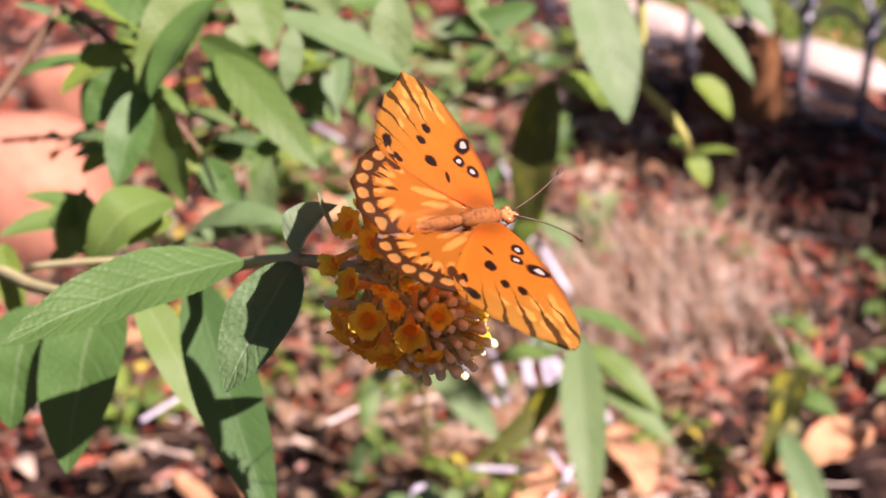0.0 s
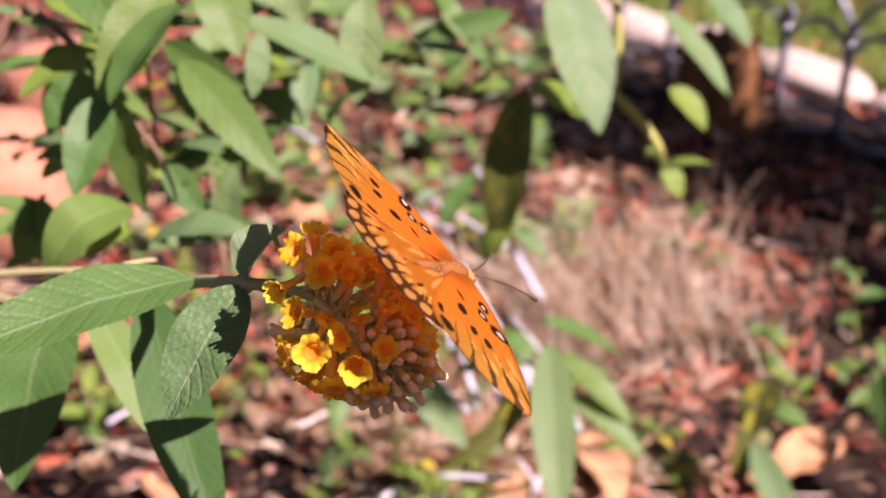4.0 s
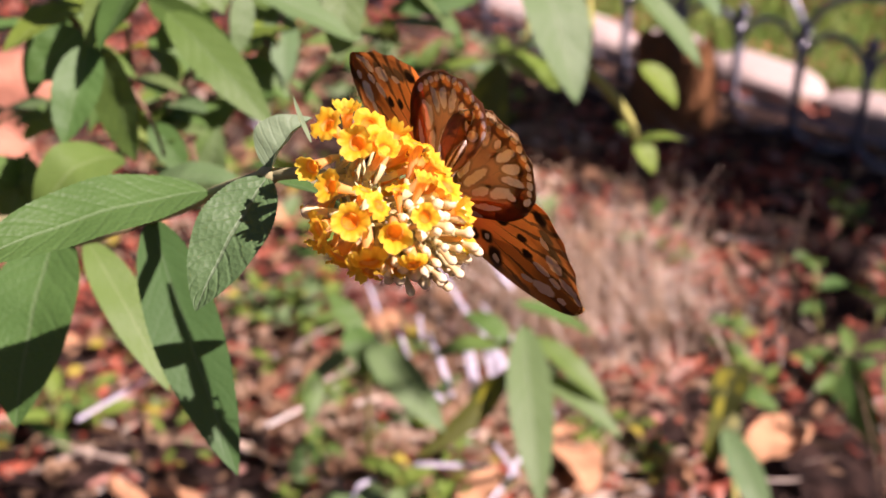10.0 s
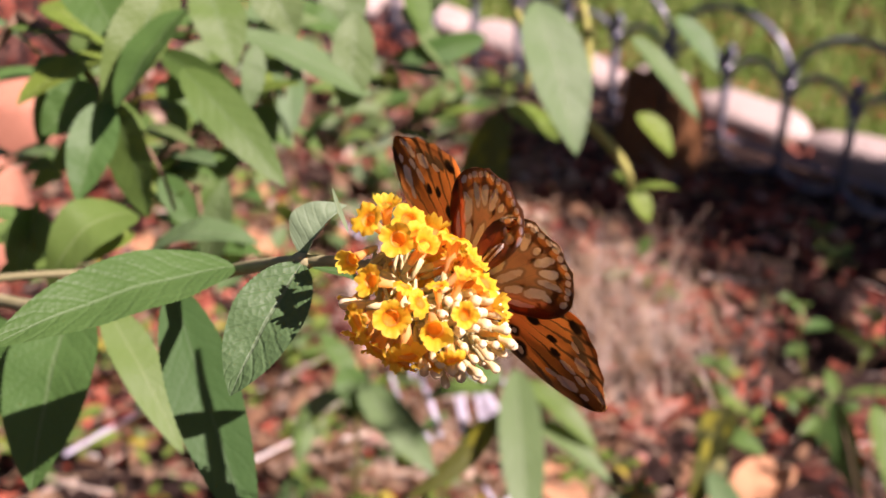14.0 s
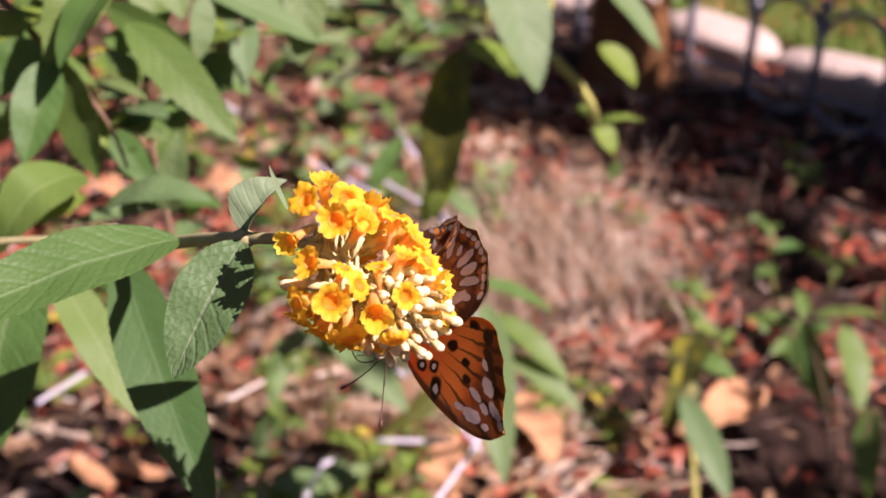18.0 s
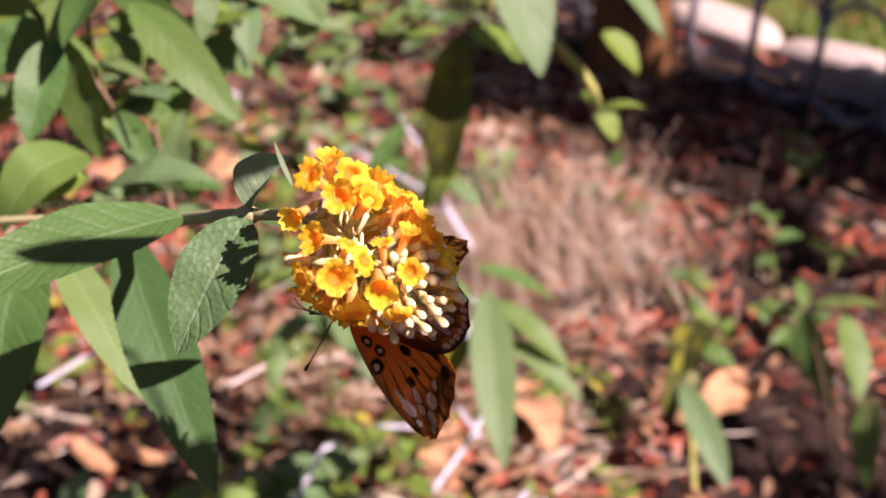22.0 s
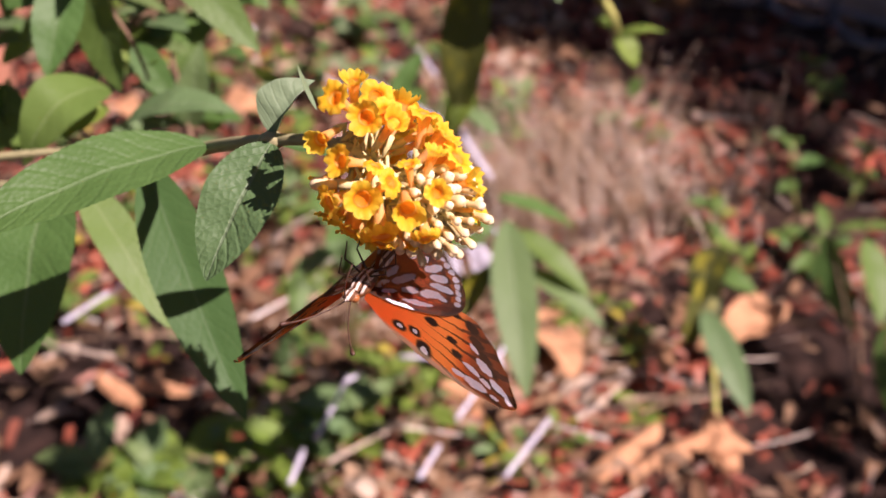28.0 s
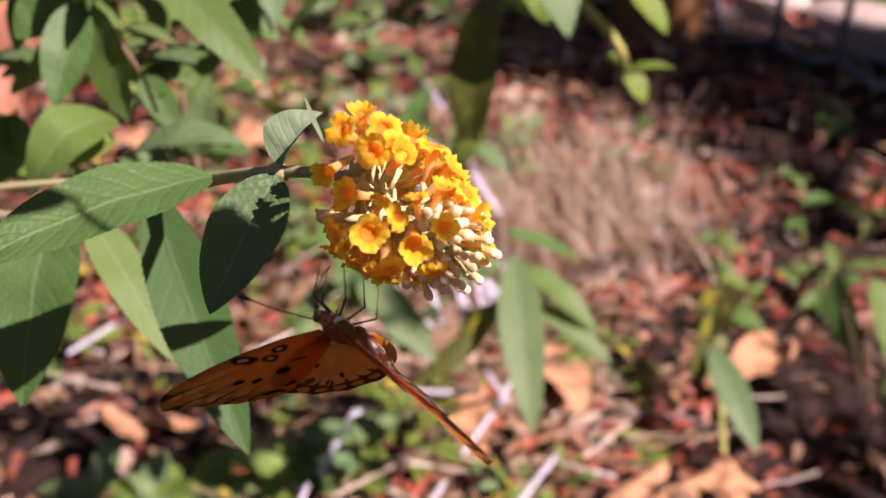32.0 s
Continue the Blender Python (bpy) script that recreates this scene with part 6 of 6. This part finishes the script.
# openings left in the crown so sun still reaches the drooping leaves
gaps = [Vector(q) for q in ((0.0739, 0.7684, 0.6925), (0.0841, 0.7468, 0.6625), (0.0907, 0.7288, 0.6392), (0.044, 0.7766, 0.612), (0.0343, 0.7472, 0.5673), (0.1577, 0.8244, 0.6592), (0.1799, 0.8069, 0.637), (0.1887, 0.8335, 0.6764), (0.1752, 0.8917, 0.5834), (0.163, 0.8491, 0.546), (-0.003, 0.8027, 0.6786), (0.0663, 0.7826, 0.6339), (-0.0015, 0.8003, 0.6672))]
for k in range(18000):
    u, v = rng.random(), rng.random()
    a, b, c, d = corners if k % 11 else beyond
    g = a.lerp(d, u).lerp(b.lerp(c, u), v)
    # clumps set sunward of two ground corners to darken them
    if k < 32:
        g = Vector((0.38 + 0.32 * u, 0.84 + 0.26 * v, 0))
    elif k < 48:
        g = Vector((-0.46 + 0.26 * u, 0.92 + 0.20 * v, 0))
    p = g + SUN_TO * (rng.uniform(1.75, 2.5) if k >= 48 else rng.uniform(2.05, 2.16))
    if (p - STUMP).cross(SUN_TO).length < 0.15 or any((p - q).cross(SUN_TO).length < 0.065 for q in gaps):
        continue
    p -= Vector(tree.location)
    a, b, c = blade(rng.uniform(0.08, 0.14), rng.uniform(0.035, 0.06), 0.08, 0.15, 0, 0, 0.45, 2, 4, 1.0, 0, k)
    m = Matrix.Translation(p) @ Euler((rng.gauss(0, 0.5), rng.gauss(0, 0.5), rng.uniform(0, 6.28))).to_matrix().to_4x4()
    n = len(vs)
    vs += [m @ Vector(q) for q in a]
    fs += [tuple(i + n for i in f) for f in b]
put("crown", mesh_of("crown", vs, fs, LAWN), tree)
for k in range(9):
    u = k / 8
    g = corners[0].lerp(corners[3], u).lerp(corners[1].lerp(corners[2], u), 0.5)
    p = g + SUN_TO * 2.1 - Vector(tree.location)
    put("limb", tube_mesh("limb", bend((-0.25, 0.12, 1.68), p, (0, 0, 0.1), 5), [0.014, 0.011, 0.008, 0.006, 0.004, 0.003], TRUNK, 8), tree)
# two side branches added to shade the corners of the bed
for x, y, ends in ((0.54, 0.97, ((-0.11, -0.08), (0.12, -0.06), (-0.08, 0.10), (0.11, 0.09))), (-0.33, 1.02, ((-0.10, -0.06), (0.08, -0.05), (-0.02, 0.08)))):
    p = Vector((x, y, 0)) + SUN_TO * 2.1 - Vector(tree.location)
    put("limb", tube_mesh("limb", bend((-0.25, 0.12, 1.68), p, (0, 0, 0.1), 5), [0.010, 0.008, 0.006, 0.005, 0.004, 0.003], TRUNK, 8), tree)
    for dx, dy in ends:
        put("twig", tube_mesh("twig", bend(p, p + Vector((dx, dy, 0)), (0, 0, 0.01), 3), [0.003, 0.0025, 0.002, 0.001], TRUNK, 6), tree)


# ---- an added, unseen tall shoot beside the viewer, swung to shade the head ----
SWAY_ROOT = Vector((0.32, 0.10, 0.0))
CROWN = Vector((0.158, 0.120, 1.040))


def shade_shoot(root, crown, leaves):
    """Unseen added stem with a few top leaves, swung between sun and flower."""
    ob = base_at("shade_shoot", root, "unseen tall leafy shoot, added and swung to cast moving shade", "shrub", "tall shoots")
    stalk(ob, root, crown, (0.05, -0.01, 0.0), 0.006, 0.0025, BROWN_STEM, n=12)
    for p, q, w in leaves:
        p, q = Vector(p) + SUN_TO * 0.28, Vector(q) + SUN_TO * 0.28
        stalk(ob, crown, p, (0, 0, 0.004), 0.0012, 0.0008, STEM, n=4, sides=6)
        leaf(ob, p, q, SUN_TO, w, GREEN, 0.04, 0.12, 0.05, 0.48)
    return ob


swaying = shade_shoot(SWAY_ROOT, CROWN, (((0.012, 0.230, 0.820), (-0.014, 0.220, 0.780), 0.030), ((-0.034, 0.262, 0.808), (-0.112, 0.270, 0.774), 0.012)))
# second added shoot, only to darken the butterfly's wing at the end
BACK_ROOT = Vector((0.36, 0.06, 0.0))
bowing = shade_shoot(BACK_ROOT, CROWN + Vector((0.03, -0.03, -0.03)), (((-0.026, 0.213, 0.777), (-0.088, 0.199, 0.751), 0.036),))


# ---- motion of the butterfly ----
# seconds, place, turn, lift of the left and of the right wings, sweep of the forewings, drop of the hindwings, their sweep
FLY = [
    (0, (-0.0007, 0.2304, 0.8224), (-11.4, 45.5, -68.6), -20, 34, -21, 0, -8),
    (1, (-0.0012, 0.2293, 0.8244), (-24.9, 22.0, -35.0), -1, -25, -2, 0, -7),
    (2, (0.0039, 0.2329, 0.8182), (-23.9, 26.5, -72.3), -20, 5, -32, 0, -12),
    (2.5, (0.0022, 0.2293, 0.8171), (-37.2, 13.9, -47.7), 3, -25, -48, 0, -11),
    (4.5, (0.0040, 0.2328, 0.8159), (-30.5, 16.0, -50.8), 8, -3, -29, 0, -13),
    (5, (0.0004, 0.2677, 0.7899), (-59.6, 21.3, -55.3), 1, 0, -25, 0, -9),
    (6, (0.0006, 0.2684, 0.7901), (-66.9, 21.1, -56.6), 0, 0, -29, 0, -10),
    (7, (0.0003, 0.2614, 0.7929), (-69.4, 25.7, -52.9), 1, 0, -30, 0, -10),
    (8, (0.0006, 0.2585, 0.7945), (-69.5, 27.1, -52.2), 2, 1, -30, 0, -10),
    (8.5, (0.0004, 0.2611, 0.8000), (-56.3, 24.4, -50.1), 5, 18, -17, 0, -12),
    (9, (0.0002, 0.2586, 0.7951), (-69.2, 38.5, -55.4), -1, 17, -27, 0, -23),
    (10, (-0.0054, 0.2477, 0.7972), (-83.3, 28.7, -29.6), 22, -6, -21, 0, -16),
    (11, (-0.0067, 0.2486, 0.7968), (-83.5, 32.1, -30.0), 21, 3, -20, 0, -14),
    (12, (-0.0048, 0.2477, 0.7977), (-80.0, 32.1, -27.4), 19, -14, -19, 0, -15),
    (13, (-0.0055, 0.2482, 0.7969), (-83.3, 30.9, -26.8), 20, -10, -19, 0, -16),
    (14, (-0.0064, 0.2462, 0.7976), (-80.3, 34.3, -27.7), 28, 2, -16, 0, -15),
    (16.5, (-0.0047, 0.2574, 0.7766), (-110.9, -13.2, -72.2), 13, 10, 2, 0, -6),
    (17, (-0.0104, 0.2532, 0.7774), (-106.8, 9.4, -50.5), 33, 33, -9, 0, -12),
    (18, (-0.0085, 0.2457, 0.7807), (-125.0, 2.4, -56.5), 35, -6, -13, 0, -22),
    (19, (-0.0142, 0.2453, 0.7828), (-115.7, 0.7, -83.5), 41, 49, 11, 0, -1),
    (20, (-0.0129, 0.2562, 0.7762), (-128.8, 2.9, -72.4), 18, 22, 1, 0, -5),
    (21, (-0.0172, 0.2514, 0.7820), (-164.8, 34.4, -121.9), 15, 24, -15, 0, -22),
    (21.5, (-0.0200, 0.2500, 0.7851), (-137.7, 71.7, -89.5), 49, 4, -17, 0, -21),
    (22, (-0.0205, 0.2458, 0.7824), (-126.5, 20.9, -93.2), 63, 65, 5, 0, 2),
    (23, (-0.0193, 0.2405, 0.7801), (-127.0, -2.9, -80.4), 38, 52, -2, 0, -6),
    (24, (-0.0188, 0.2419, 0.7806), (-132.0, 3.1, -84.8), 25, 39, -7, 0, -9),
    (25, (-0.0208, 0.2388, 0.7799), (-128.1, 10.9, -53.3), 29, 37, 2, 0, -3),
    (25.5, (-0.0205, 0.2429, 0.7745), (-154.4, 2.3, -54.2), 31, 29, -11, 0, -4),
    (27.5, (-0.0221, 0.2296, 0.7751), (166.3, -8.8, -35.4), 29, 28, -19, 0, -7),
    (27.7, (-0.0232, 0.2261, 0.7770), (160.9, -3.8, -34.1), 5, 6, -23, 0, -8),
    (28, (-0.0239, 0.2276, 0.7775), (173.9, 9.3, -26.0), 51, 19, -15, 0, -15),
    (28.3, (-0.0248, 0.2256, 0.7762), (-171.8, -6.3, -28.8), 9, 8, -20, 0, -7),
    (28.7, (-0.0261, 0.2299, 0.7757), (144.6, 9.5, -16.7), 35, 34, -11, 0, -4),
    (29, (-0.0241, 0.2177, 0.7790), (162.4, 0.9, 5.5), 3, 10, -13, 0, -8),
    (29.3, (-0.0252, 0.2273, 0.7732), (154.2, 2.8, 0.6), 32, 32, -12, 0, -4),
    (30, (-0.0217, 0.2153, 0.7812), (152.6, -7.7, 3.1), 8, 10, -17, 0, -11),
    (31, (-0.0223, 0.2095, 0.7839), (147.8, 0.2, 19.2), -9, -3, 8, 0, 4),
    (31.6, (-0.0231, 0.2043, 0.7938), (149.8, -24.6, -20.4), 19, 15, -9, 0, -3),
    (32, (-0.0294, 0.2061, 0.7890), (129.1, -10.6, -29.0), 29, 27, -19, 0, -9),
]


# seconds and lean of the added shade shoot, in degrees
# seconds, turn of the shoot about x and y
SWAY = [(0, -5.0, 5.0), (4.5, -5.0, 5.0), (5, 0.6, 0.4), (8, 0.6, 0.4), (8.5, -5.0, 5.0), (19.3, -5.0, 5.0), (19.7, -0.2, 0.2), (20.3, -0.2, 0.2), (20.7, -2.0, 2.0), (20.9, -0.4, 0.4), (21.2, -0.5, 0.5), (21.5, -2.5, 2.5), (21.8, -2.3, 2.3), (22, -0.3, 0.3), (24.2, -0.1, 0.1), (24.9, -5.0, 5.0), (31.3, -5.0, 5.0), (32, -0.6, -3.0)]


# turns of the second added shoot, which shades the wing at the end
BOW = [(0, -5.0, 5.0), (31.4, -5.0, 5.0), (31.9, 0, 0), (32, 0, 0)]


def motions():
    walk(bowing, [(t, pose(*BACK_ROOT, rx, ry, 0)) for t, rx, ry in BOW])
    walk(swaying, [(t, pose(*SWAY_ROOT, rx, ry, 0)) for t, rx, ry in SWAY])
    walk(fly, [(t, pose(*p, *r)) for t, p, r, left, right, sweep, sink, trail in FLY])
    hinge = [c * MM for c in HINGE]
    for key, s, drop in (("fl", -1, 0), ("fr", 1, 0), ("hl", -1, 0.35), ("hr", 1, 0.35)):
        rows = []
        for t, p, r, left, right, sweep, sink, trail in FLY:
            lift = (right if s > 0 else left) - (sink if drop else 0)
            m = Matrix.Translation((s * hinge[0], hinge[1], hinge[2] - drop * MM)) @ Matrix.Rotation(radians(-s * lift), 4, "Y") @ Matrix.Rotation(radians(s * (trail if drop else sweep)), 4, "Z")
            rows.append((t, m))
        walk(WINGS[key], rows)


motions()
